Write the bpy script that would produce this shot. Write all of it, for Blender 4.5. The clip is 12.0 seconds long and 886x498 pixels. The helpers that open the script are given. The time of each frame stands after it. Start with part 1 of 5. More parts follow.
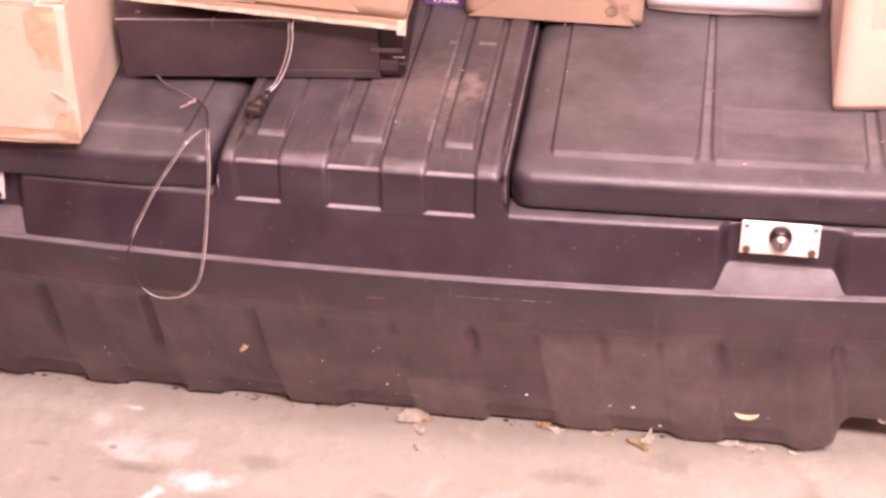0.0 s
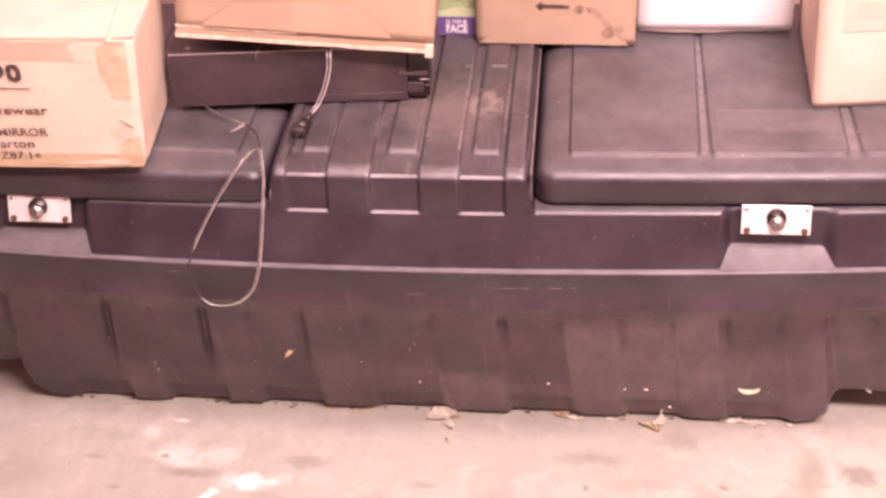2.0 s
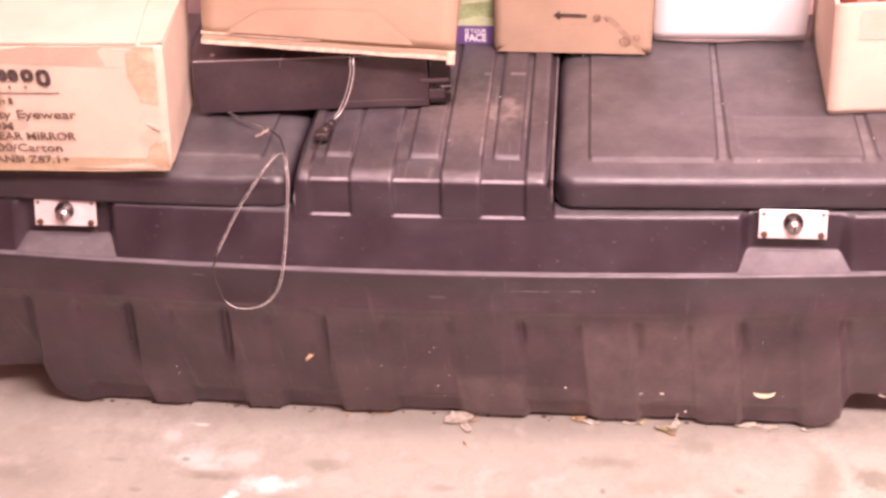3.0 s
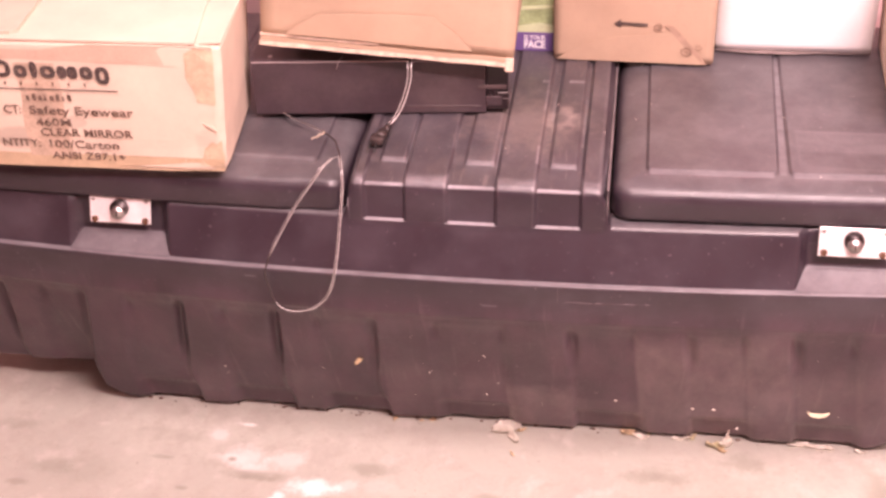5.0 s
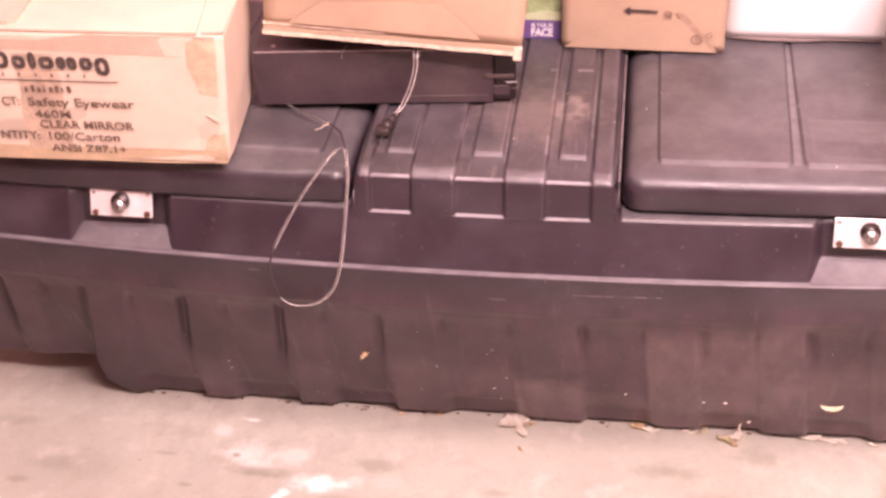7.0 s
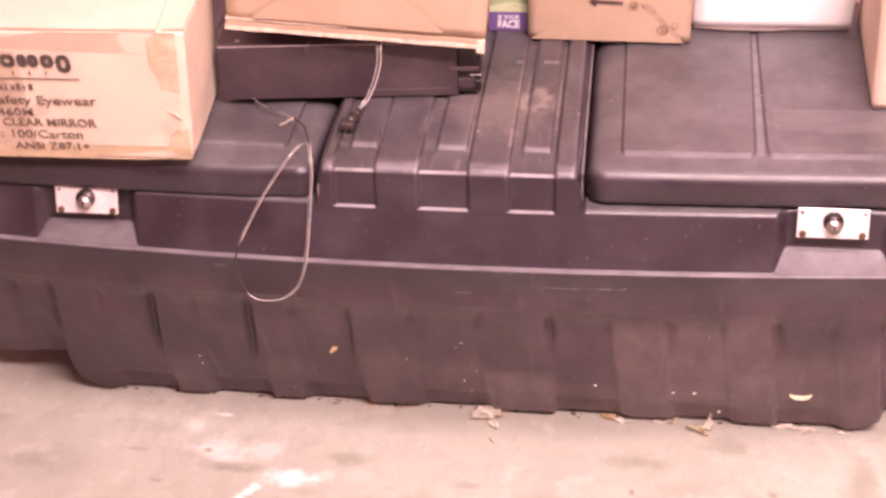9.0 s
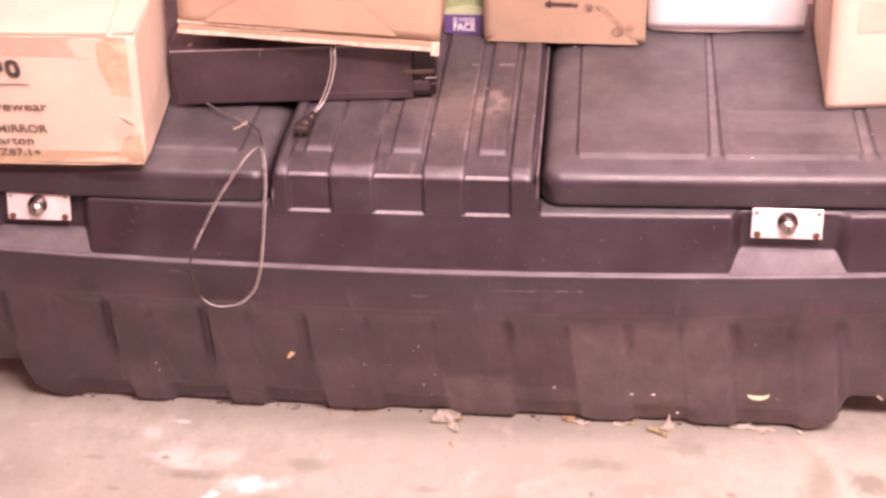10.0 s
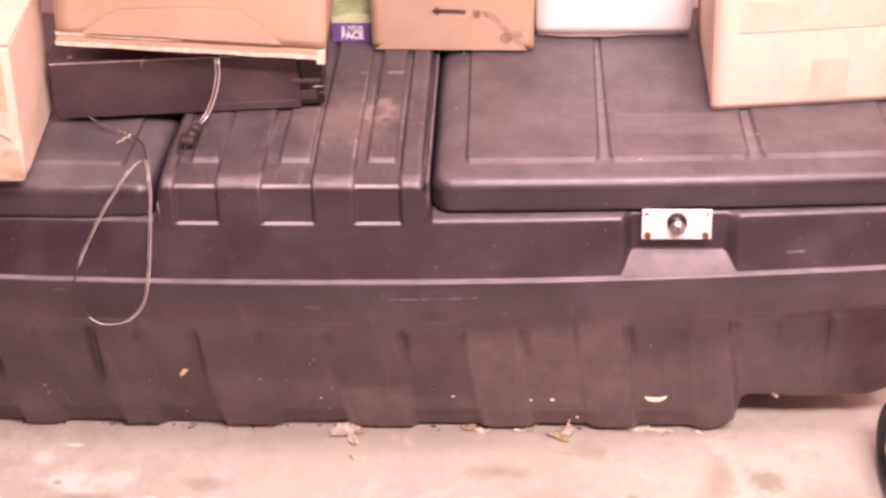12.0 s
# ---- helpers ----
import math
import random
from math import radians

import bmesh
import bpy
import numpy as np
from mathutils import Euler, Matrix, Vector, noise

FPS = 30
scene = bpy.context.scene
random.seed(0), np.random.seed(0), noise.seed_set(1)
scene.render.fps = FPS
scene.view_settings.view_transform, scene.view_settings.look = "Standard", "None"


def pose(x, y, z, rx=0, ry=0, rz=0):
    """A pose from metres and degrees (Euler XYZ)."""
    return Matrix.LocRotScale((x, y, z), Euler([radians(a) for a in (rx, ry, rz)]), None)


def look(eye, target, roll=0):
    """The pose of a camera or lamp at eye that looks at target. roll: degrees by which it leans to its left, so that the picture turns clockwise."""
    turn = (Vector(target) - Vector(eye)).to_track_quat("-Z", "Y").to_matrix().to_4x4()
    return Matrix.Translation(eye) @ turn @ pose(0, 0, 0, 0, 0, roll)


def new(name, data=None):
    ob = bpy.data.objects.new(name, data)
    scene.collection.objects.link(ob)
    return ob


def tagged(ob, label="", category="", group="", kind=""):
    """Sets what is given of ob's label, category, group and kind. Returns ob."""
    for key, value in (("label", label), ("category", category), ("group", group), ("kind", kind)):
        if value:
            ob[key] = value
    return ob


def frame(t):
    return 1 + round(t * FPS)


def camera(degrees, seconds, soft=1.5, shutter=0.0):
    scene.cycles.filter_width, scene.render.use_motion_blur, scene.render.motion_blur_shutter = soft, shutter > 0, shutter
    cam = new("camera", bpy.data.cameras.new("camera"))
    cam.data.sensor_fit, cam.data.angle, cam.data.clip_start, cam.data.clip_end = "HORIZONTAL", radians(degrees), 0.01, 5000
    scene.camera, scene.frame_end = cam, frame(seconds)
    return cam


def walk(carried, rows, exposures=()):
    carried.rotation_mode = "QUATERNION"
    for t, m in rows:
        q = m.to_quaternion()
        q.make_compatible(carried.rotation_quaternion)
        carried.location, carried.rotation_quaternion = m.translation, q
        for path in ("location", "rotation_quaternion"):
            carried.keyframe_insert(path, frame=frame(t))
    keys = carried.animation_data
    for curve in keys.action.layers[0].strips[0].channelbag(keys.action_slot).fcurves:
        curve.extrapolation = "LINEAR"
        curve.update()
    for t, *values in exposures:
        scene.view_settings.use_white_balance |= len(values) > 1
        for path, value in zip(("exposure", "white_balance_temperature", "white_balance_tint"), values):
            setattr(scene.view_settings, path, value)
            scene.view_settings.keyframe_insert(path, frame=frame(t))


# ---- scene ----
# A black moulded truck tool chest on a concrete floor, with cartons and a player on its lids.
cam = camera(37.9, 12.0, soft=2.9, shutter=0.4)
PATH = [
    (0, (0.35, -1.277, 1.476), (0.066, 0.259, 0.226), -2.0),
    (0.5, (0.366, -1.302, 1.481), (0.073, 0.236, 0.236), -2.7),
    (1, (0.332, -1.36, 1.494), (0.072, 0.172, 0.234), -4.1),
    (1.5, (0.291, -1.443, 1.507), (0.067, 0.113, 0.271), -3.8),
    (2, (0.254, -1.499, 1.517), (0.052, 0.112, 0.349), -2.8),
    (2.5, (0.229, -1.524, 1.513), (0.035, 0.103, 0.367), -2.6),
    (3, (0.224, -1.537, 1.515), (0.024, 0.091, 0.372), -2.6),
    (3.5, (0.217, -1.547, 1.523), (-0.004, 0.081, 0.382), -2.7),
    (3.7, (0.2, -1.55, 1.524), (-0.033, 0.078, 0.385), -2.8),
    (5.5, (0.221, -1.502, 1.511), (-0.059, 0.114, 0.366), -2.4),
    (6, (0.207, -1.491, 1.506), (-0.069, 0.121, 0.355), -2.4),
    (6.5, (0.195, -1.487, 1.503), (-0.075, 0.123, 0.348), -2.5),
    (7, (0.199, -1.488, 1.503), (-0.074, 0.12, 0.346), -2.7),
    (9, (0.243, -1.478, 1.507), (-0.024, 0.121, 0.335), -3.2),
    (9.5, (0.254, -1.476, 1.507), (0.006, 0.124, 0.333), -3.0),
    (10, (0.26, -1.471, 1.502), (0.041, 0.137, 0.333), -2.7),
    (10.5, (0.262, -1.464, 1.493), (0.078, 0.155, 0.334), -2.6),
    (11, (0.273, -1.459, 1.488), (0.117, 0.169, 0.337), -2.5),
    (11.5, (0.278, -1.459, 1.484), (0.159, 0.173, 0.335), -2.1),
    (12, (0.287, -1.459, 1.483), (0.203, 0.172, 0.329), -1.5),
]
EXPOSURES = [(0.0, -0.17), (1.3, -0.16), (2.0, -0.13), (3.5, -0.09), (6.0, -0.11), (9.0, -0.11), (12.0, -0.12)]
walk(cam, [(t, look(eye, target, roll)) for t, eye, target, roll in PATH], EXPOSURES)

# ---- light ----
world = bpy.data.worlds.new("world")
scene.world = world
world.use_nodes = True
world.node_tree.nodes["Background"].inputs[0].default_value = (1.0, 0.8, 0.75, 1)
world.node_tree.nodes["Background"].inputs[1].default_value = 0.02

LAMP_COLOUR = (1.0, 0.688, 0.703)


def tube_and_fill_light(x, y, z, length, power):
    data = bpy.data.lights.new("tube_and_fill_light", "AREA")
    data.shape, data.size, data.size_y = "RECTANGLE", length, 0.34
    data.energy, data.color = power, LAMP_COLOUR
    ob = new("tube_and_fill_light", data)
    ob.matrix_world = pose(x, y, z)
    return ob


tube_and_fill_light(0.75, -0.67, 2.46, 1.2, 38)
tube_and_fill_light(-0.55, -0.67, 2.46, 1.2, 21)
# two unseen fill lamps, added to lighten the shadow, the fronts and the right
tube_and_fill_light(0.85, -1.30, 2.46, 1.2, 144)
tube_and_fill_light(2.2, -1.30, 2.46, 1.2, 20)


# ---- materials ----
def blank(name):
    m = bpy.data.materials.new(name)
    m.use_nodes = True
    nt = m.node_tree
    return m, nt, nt.nodes["Principled BSDF"]


def node(nt, kind, **values):
    n = nt.nodes.new(kind)
    for key, v in values.items():
        n.inputs[key.replace("_", " ")].default_value = v
    return n


def mixed(nt, fac, a, b):
    """A colour mix; fac, a and b are sockets or values."""
    n = nt.nodes.new("ShaderNodeMix")
    n.data_type = "RGBA"
    for socket, v in ((n.inputs[0], fac), (n.inputs[6], a), (n.inputs[7], b)):
        if hasattr(v, "node"):
            nt.links.new(v, socket)
        else:
            socket.default_value = v if isinstance(v, (int, float)) else (*v, 1)
    return n.outputs[2]


def ramp(nt, socket, a, b, low=0.0, high=1.0):
    n = nt.nodes.new("ShaderNodeMapRange")
    n.interpolation_type = "SMOOTHSTEP"
    nt.links.new(socket, n.inputs[0])
    for i, v in enumerate((a, b, low, high)):
        n.inputs[1 + i].default_value = v
    return n.outputs[0]


def maths(nt, op, a, b):
    n = nt.nodes.new("ShaderNodeMath")
    n.operation = op
    for socket, v in zip(n.inputs, (a, b)):
        if hasattr(v, "node"):
            nt.links.new(v, socket)
        else:
            socket.default_value = v
    return n.outputs[0]


def place(nt, scale=(1, 1, 1)):
    geo = nt.nodes.new("ShaderNodeNewGeometry")
    mapping = nt.nodes.new("ShaderNodeMapping")
    mapping.inputs["Scale"].default_value = scale
    nt.links.new(geo.outputs["Position"], mapping.inputs["Vector"])
    return mapping.outputs[0]


def grain(nt, where, scale, detail=4.0, rough=0.6):
    n = node(nt, "ShaderNodeTexNoise", Scale=scale, Detail=detail, Roughness=rough)
    nt.links.new(where, n.inputs["Vector"])
    return n.outputs[0]


def relief(nt, bsdf, height, strength, distance):
    n = node(nt, "ShaderNodeBump", Strength=strength, Distance=distance)
    nt.links.new(height, n.inputs["Height"])
    nt.links.new(n.outputs[0], bsdf.inputs["Normal"])


def spot(nt, where, centre, rx, ry, ragged, edge=0.55, wild=2.6, rz=None):
    """A stain of its own outline on the ground plane, or upright with rz: 1 inside, 0 outside."""
    sub = nt.nodes.new("ShaderNodeVectorMath")
    sub.operation = "SUBTRACT"
    nt.links.new(where, sub.inputs[0])
    sub.inputs[1].default_value = centre
    sc = nt.nodes.new("ShaderNodeVectorMath")
    sc.operation = "MULTIPLY"
    nt.links.new(sub.outputs[0], sc.inputs[0])
    sc.inputs[1].default_value = (1 / rx, 0 if rz else 1 / ry, 1 / rz if rz else 0)
    ln = nt.nodes.new("ShaderNodeVectorMath")
    ln.operation = "LENGTH"
    nt.links.new(sc.outputs[0], ln.inputs[0])
    off = maths(nt, "MULTIPLY", maths(nt, "SUBTRACT", ragged, 0.5), wild)
    return ramp(nt, maths(nt, "ADD", ln.outputs["Value"], off), 1.0 + edge, 1.0 - edge)


def plain(name, colour, rough=0.5, metal=0.0, vary=0.15, scale=40, bump=0.0, bump_scale=300, dust=0.0, dust_colour=(0.5, 0.42, 0.36)):
    """A surface with a broad and a fine variation of its colour, and fine relief."""
    m, nt, bsdf = blank(name)
    where = place(nt)
    broad, fine = grain(nt, where, scale), grain(nt, where, scale * 12, 2)
    mix = maths(nt, "ADD", maths(nt, "MULTIPLY", broad, 0.7), maths(nt, "MULTIPLY", fine, 0.3))
    dark = tuple(c * (1 - vary) for c in colour)
    light = tuple(min(1, c * (1 + vary)) for c in colour)
    col = mixed(nt, ramp(nt, mix, 0.3, 0.7), dark, light)
    if dust:
        col = mixed(nt, ramp(nt, grain(nt, where, scale * 0.4, 8, 0.7), 0.45, 0.8, 0, dust), col, dust_colour)
    nt.links.new(col, bsdf.inputs["Base Color"])
    nt.links.new(ramp(nt, broad, 0.2, 0.8, max(0, rough - 0.08), min(1, rough + 0.08)), bsdf.inputs["Roughness"])
    bsdf.inputs["Metallic"].default_value = metal
    if bump:
        relief(nt, bsdf, grain(nt, where, bump_scale, 3), bump, 0.001)
    return m


def chest_plastic():
    m, nt, bsdf = blank("black_plastic")
    where = place(nt)
    base = mixed(nt, ramp(nt, grain(nt, where, 9, 5), 0.3, 0.7), (0.0256, 0.0170, 0.0243), (0.0377, 0.0260, 0.0358))
    # pale film on what faces up, uneven: dust, with the tops' sheen mixed into the colour
    geo = nt.nodes.new("ShaderNodeNewGeometry")
    sep = nt.nodes.new("ShaderNodeSeparateXYZ")
    nt.links.new(geo.outputs["Normal"], sep.inputs[0])
    up = ramp(nt, sep.outputs[2], 0.50, 0.97)
    spread = nt.nodes.new("ShaderNodeSeparateXYZ")
    nt.links.new(where, spread.inputs[0])
    handled = maths(nt, "MULTIPLY", ramp(nt, spread.outputs[0], -0.19, -0.17), ramp(nt, spread.outputs[0], 0.19, 0.17))
    film = maths(nt, "MULTIPLY", maths(nt, "MULTIPLY", up, ramp(nt, handled, 0.0, 1.0, 1.0, 0.54)), ramp(nt, grain(nt, where, 14, 8, 0.7), 0.30, 0.80, 0.14, 0.33))
    col = mixed(nt, film, base, (0.355, 0.352, 0.356))
    # mud splashed on the lower front, in vertical smears; their purple also offsets the yellowish bounced light
    smear = ramp(nt, grain(nt, place(nt, (14, 14, 3)), 1.0, 7, 0.65), 0.34, 0.70, 0.060, 0.175)
    xyz = nt.nodes.new("ShaderNodeSeparateXYZ")
    nt.links.new(where, xyz.inputs[0])
    low = ramp(nt, xyz.outputs[2], 0.40, 0.335)
    right = ramp(nt, xyz.outputs[0], -0.4, 0.30, 0.75, 0.9)
    col = mixed(nt, maths(nt, "MULTIPLY", maths(nt, "MULTIPLY", smear, low), right), col, (0.43, 0.225, 0.305))
    # dried mud on the faces of single ribs, each patch with its own height
    edge_noise = maths(nt, "MULTIPLY", maths(nt, "SUBTRACT", grain(nt, place(nt, (18, 18, 30)), 1.0, 6, 0.6), 0.5), 0.05)
    rugged = maths(nt, "ADD", xyz.outputs[2], edge_noise)
    spread_x = maths(nt, "DIVIDE", xyz.outputs[0], maths(nt, "ADD", 1.0, maths(nt, "MULTIPLY", maths(nt, "SUBTRACT", 0.33, xyz.outputs[2]), 0.32)))
    clot = ramp(nt, grain(nt, place(nt, (26, 26, 9)), 1.0, 8, 0.7), 0.30, 0.72, 0.45, 1.0)
    for x0, x1, top, fade, strength in ((0.236, 0.400, 0.300, 0.05, 0.27), (0.398, 0.470, 0.320, 0.06, 0.24), (0.036, 0.142, 0.140, 0.04, 0.27), (0.470, 0.560, 0.23, 0.10, 0.16), (0.555, 0.622, 0.25, 0.09, 0.15),
                                        (-0.150, -0.055, 0.18, 0.06, 0.11), (-0.300, -0.240, 0.15, 0.05, 0.09), (-0.455, -0.392, 0.13, 0.05, 0.08), (-0.055, 0.036, 0.16, 0.06, 0.08), (0.62, 0.80, 0.22, 0.10, 0.06), (0.142, 0.236, 0.110, 0.04, 0.14)):
        across = maths(nt, "MULTIPLY", ramp(nt, spread_x, x0 - 0.002, x0 + 0.006), ramp(nt, spread_x, x1 + 0.012, x1 - 0.012))
        mud = maths(nt, "MULTIPLY", maths(nt, "MULTIPLY", across, ramp(nt, rugged, top + fade / 2, top - fade / 2)), clot)
        col = mixed(nt, maths(nt, "MULTIPLY", mud, strength), col, (0.44, 0.345, 0.345))
    # thin dried runs down the lower front
    runs = ramp(nt, grain(nt, place(nt, (75, 8, 4)), 1.0, 4, 0.6), 0.60, 0.72, 0, 0.10)
    col = mixed(nt, maths(nt, "MULTIPLY", runs, low), col, (0.45, 0.36, 0.36))
    # paler floors of the lock wells: dust, and the sheen of their tilt put into the colour
    in_well = maths(nt, "MULTIPLY", maths(nt, "MULTIPLY", ramp(nt, xyz.outputs[2], 0.4150, 0.4185), ramp(nt, xyz.outputs[2], 0.4385, 0.4365)), ramp(nt, sep.outputs[2], 0.72, 0.86))
    well_tone = ramp(nt, grain(nt, where, 35, 7, 0.65), 0.25, 0.75, 0.07, 0.19)
    col = mixed(nt, maths(nt, "MULTIPLY", in_well, well_tone), col, (0.44, 0.40, 0.43))
    # fine pale scratches
    scratch = ramp(nt, grain(nt, place(nt, (9, 130, 130)), 1.0, 6, 0.7), 0.66, 0.74, 0, 0.25)
    col = mixed(nt, scratch, col, (0.35, 0.31, 0.30))
    # pale specks of grit
    speck = ramp(nt, grain(nt, where, 150, 2), 0.69, 0.75, 0, 0.18)
    col = mixed(nt, speck, col, (0.46, 0.39, 0.40))
    # scuffed ring and rubbed patch on the top of the middle section
    ragged = grain(nt, where, 60, 4)
    outer = spot(nt, where, (0.114, 0.193, 0.56), 0.022, 0.028, ragged, 0.40, 1.5)
    inner = spot(nt, where, (0.112, 0.193, 0.56), 0.012, 0.017, ragged, 0.45, 1.8)
    col = mixed(nt, maths(nt, "MULTIPLY", maths(nt, "MULTIPLY", maths(nt, "SUBTRACT", outer, inner), up), 0.28), col, (0.5, 0.42, 0.38))
    rub = spot(nt, where, (0.06, 0.18, 0.56), 0.07, 0.06, ragged, 0.8)
    col = mixed(nt, maths(nt, "MULTIPLY", maths(nt, "MULTIPLY", rub, up), 0.20), col, (0.45, 0.36, 0.31))
    # brownish grime on the handled middle section, in blotches and drag marks
    blotch = maths(nt, "MULTIPLY", ramp(nt, grain(nt, place(nt, (24, 14, 24)), 1.0, 8, 0.72), 0.46, 0.66, 0, 0.06), maths(nt, "MULTIPLY", handled, up))
    col = mixed(nt, blotch, col, (0.42, 0.33, 0.27))
    drag = maths(nt, "MULTIPLY", ramp(nt, grain(nt, place(nt, (150, 16, 16)), 1.0, 4, 0.6), 0.60, 0.70, 0, 0.11), maths(nt, "MULTIPLY", handled, up))
    col = mixed(nt, drag, col, (0.46, 0.40, 0.37))
    # convex edges paled in the colour, for wear and for the highlights they catch
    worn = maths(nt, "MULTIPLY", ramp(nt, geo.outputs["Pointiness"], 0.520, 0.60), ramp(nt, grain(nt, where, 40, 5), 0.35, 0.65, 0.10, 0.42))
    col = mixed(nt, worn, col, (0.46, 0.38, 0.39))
    # pale lines in the colour: rubbed along the ledge; rubs and painted highlights on the pocket ledges and brims, on
    # the pad fronts, along the lid panels

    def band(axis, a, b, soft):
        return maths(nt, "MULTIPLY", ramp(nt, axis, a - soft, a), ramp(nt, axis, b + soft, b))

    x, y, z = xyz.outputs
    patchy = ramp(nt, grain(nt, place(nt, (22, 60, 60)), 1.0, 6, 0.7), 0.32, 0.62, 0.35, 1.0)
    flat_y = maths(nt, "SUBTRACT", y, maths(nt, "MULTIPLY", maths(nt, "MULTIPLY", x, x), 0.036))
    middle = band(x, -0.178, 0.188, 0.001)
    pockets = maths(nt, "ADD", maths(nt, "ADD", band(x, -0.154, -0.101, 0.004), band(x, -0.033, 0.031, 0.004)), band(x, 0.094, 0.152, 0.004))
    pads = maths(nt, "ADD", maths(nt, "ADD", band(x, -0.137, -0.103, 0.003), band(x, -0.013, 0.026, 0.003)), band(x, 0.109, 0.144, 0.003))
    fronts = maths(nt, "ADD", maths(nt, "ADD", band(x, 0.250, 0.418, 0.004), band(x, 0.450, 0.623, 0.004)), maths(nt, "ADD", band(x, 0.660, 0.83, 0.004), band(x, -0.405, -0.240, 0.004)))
    pale_marks = ((band(z, 0.4138, 0.4156, 0.0005), 0.20),
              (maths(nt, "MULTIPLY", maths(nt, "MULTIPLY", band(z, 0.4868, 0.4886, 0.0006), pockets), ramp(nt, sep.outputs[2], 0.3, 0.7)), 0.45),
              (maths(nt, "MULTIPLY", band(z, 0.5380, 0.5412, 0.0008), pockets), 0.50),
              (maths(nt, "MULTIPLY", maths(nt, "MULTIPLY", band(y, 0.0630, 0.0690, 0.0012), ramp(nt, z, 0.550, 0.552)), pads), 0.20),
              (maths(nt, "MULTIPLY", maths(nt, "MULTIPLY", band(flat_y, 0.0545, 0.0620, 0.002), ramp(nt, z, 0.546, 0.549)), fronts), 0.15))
    # the faint pale outline of a rectangle on the lid
    outline = maths(nt, "SUBTRACT", maths(nt, "MULTIPLY", band(x, 0.458, 0.628, 0.003), band(y, 0.085, 0.190, 0.003)), maths(nt, "MULTIPLY", band(x, 0.463, 0.623, 0.006), band(y, 0.091, 0.182, 0.006)))
    # rubbed pad edges, and light on two further step fronts painted in
    for sx, sy, hx, hy, strength in ((0.083, 0.309, 0.005, 0.002, 0.40), (0.131, 0.312, 0.011, 0.002, 0.42), (0.0885, 0.26, 0.0012, 0.04, 0.17), (0.101, 0.235, 0.0012, 0.04, 0.15), (-0.036, 0.13, 0.0015, 0.03, 0.18),
                                     (0.032, 0.09, 0.0012, 0.04, 0.13), (0.150, 0.19, 0.0012, 0.07, 0.12), (-0.098, 0.10, 0.0015, 0.04, 0.13), (0.088, 0.09, 0.0015, 0.02, 0.18)):
        mark = maths(nt, "MULTIPLY", maths(nt, "MULTIPLY", band(x, sx - hx, sx + hx, 0.0015), band(y, sy - hy, sy + hy, 0.004)), up)
        pale_marks += ((mark, strength),)
    # single scuffs on the front, under the ledge and above it
    for sx, sz, hx, hz, strength in ((0.028, 0.371, 0.009, 0.0014, 0.15), (-0.330, 0.398, 0.007, 0.0011, 0.15), (0.70, 0.440, 0.010, 0.0010, 0.3)):
        mark = maths(nt, "MULTIPLY", band(x, sx - hx, sx + hx, 0.004), band(z, sz - hz, sz + hz, 0.0012))
        pale_marks += ((maths(nt, "MULTIPLY", mark, ramp(nt, y, 0.03, 0.02)), strength),)
    # dust in the channels between the lid panels
    along = maths(nt, "SUBTRACT", x, maths(nt, "MULTIPLY", maths(nt, "SUBTRACT", y, 0.06), 0.03))
    channel = maths(nt, "ADD", band(along, 0.4300, 0.4370, 0.0012), band(along, 0.6350, 0.6440, 0.0012))
    pale_marks += ((maths(nt, "MULTIPLY", maths(nt, "MULTIPLY", channel, up), band(y, 0.07, 0.55, 0.004)), 0.16),)
    # the highlight on the rolled strips between the pockets, painted as a pale band
    shoulder_glint = maths(nt, "MULTIPLY", maths(nt, "MULTIPLY", band(z, 0.5420, 0.5490, 0.003), middle), maths(nt, "SUBTRACT", 1.0, pockets))
    pale_marks += ((maths(nt, "MULTIPLY", outline, up), 0.05), (maths(nt, "MULTIPLY", maths(nt, "MULTIPLY", band(x, 0.462, 0.622, 0.008), band(y, 0.135, 0.188, 0.008)), up), 0.07), (shoulder_glint, 0.20))
    for mask, strength in pale_marks:
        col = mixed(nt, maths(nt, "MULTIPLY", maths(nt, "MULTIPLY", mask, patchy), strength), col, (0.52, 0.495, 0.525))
    # a thin uneven haze of dust over the whole chest
    haze = ramp(nt, grain(nt, place(nt, (5, 5, 7)), 1.0, 5, 0.6), 0.46, 0.72, 0, 0.060)
    col = mixed(nt, haze, col, (0.40, 0.38, 0.43))
    # lint and grit caught in the moulded grain
    fleck = ramp(nt, grain(nt, where, 75, 5, 0.8), 0.66, 0.72, 0, 0.16)
    col = mixed(nt, maths(nt, "MULTIPLY", fleck, ramp(nt, grain(nt, where, 6, 3), 0.40, 0.60)), col, (0.50, 0.45, 0.42))
    nt.links.new(col, bsdf.inputs["Base Color"])
    worn_gloss = maths(nt, "ADD", maths(nt, "MULTIPLY", grain(nt, where, 18, 5), 0.6), maths(nt, "MULTIPLY", grain(nt, where, 160, 4, 0.7), 0.4))
    nt.links.new(ramp(nt, worn_gloss, 0.30, 0.72, 0.30, 0.50), bsdf.inputs["Roughness"])
    nt.links.new(ramp(nt, low, 0.0, 1.0, 0.56, 0.36), bsdf.inputs["Specular IOR Level"])
    relief(nt, bsdf, maths(nt, "ADD", grain(nt, where, 420, 2), maths(nt, "MULTIPLY", grain(nt, where, 110, 3), 1.5)), 0.07, 0.0008)
    return m


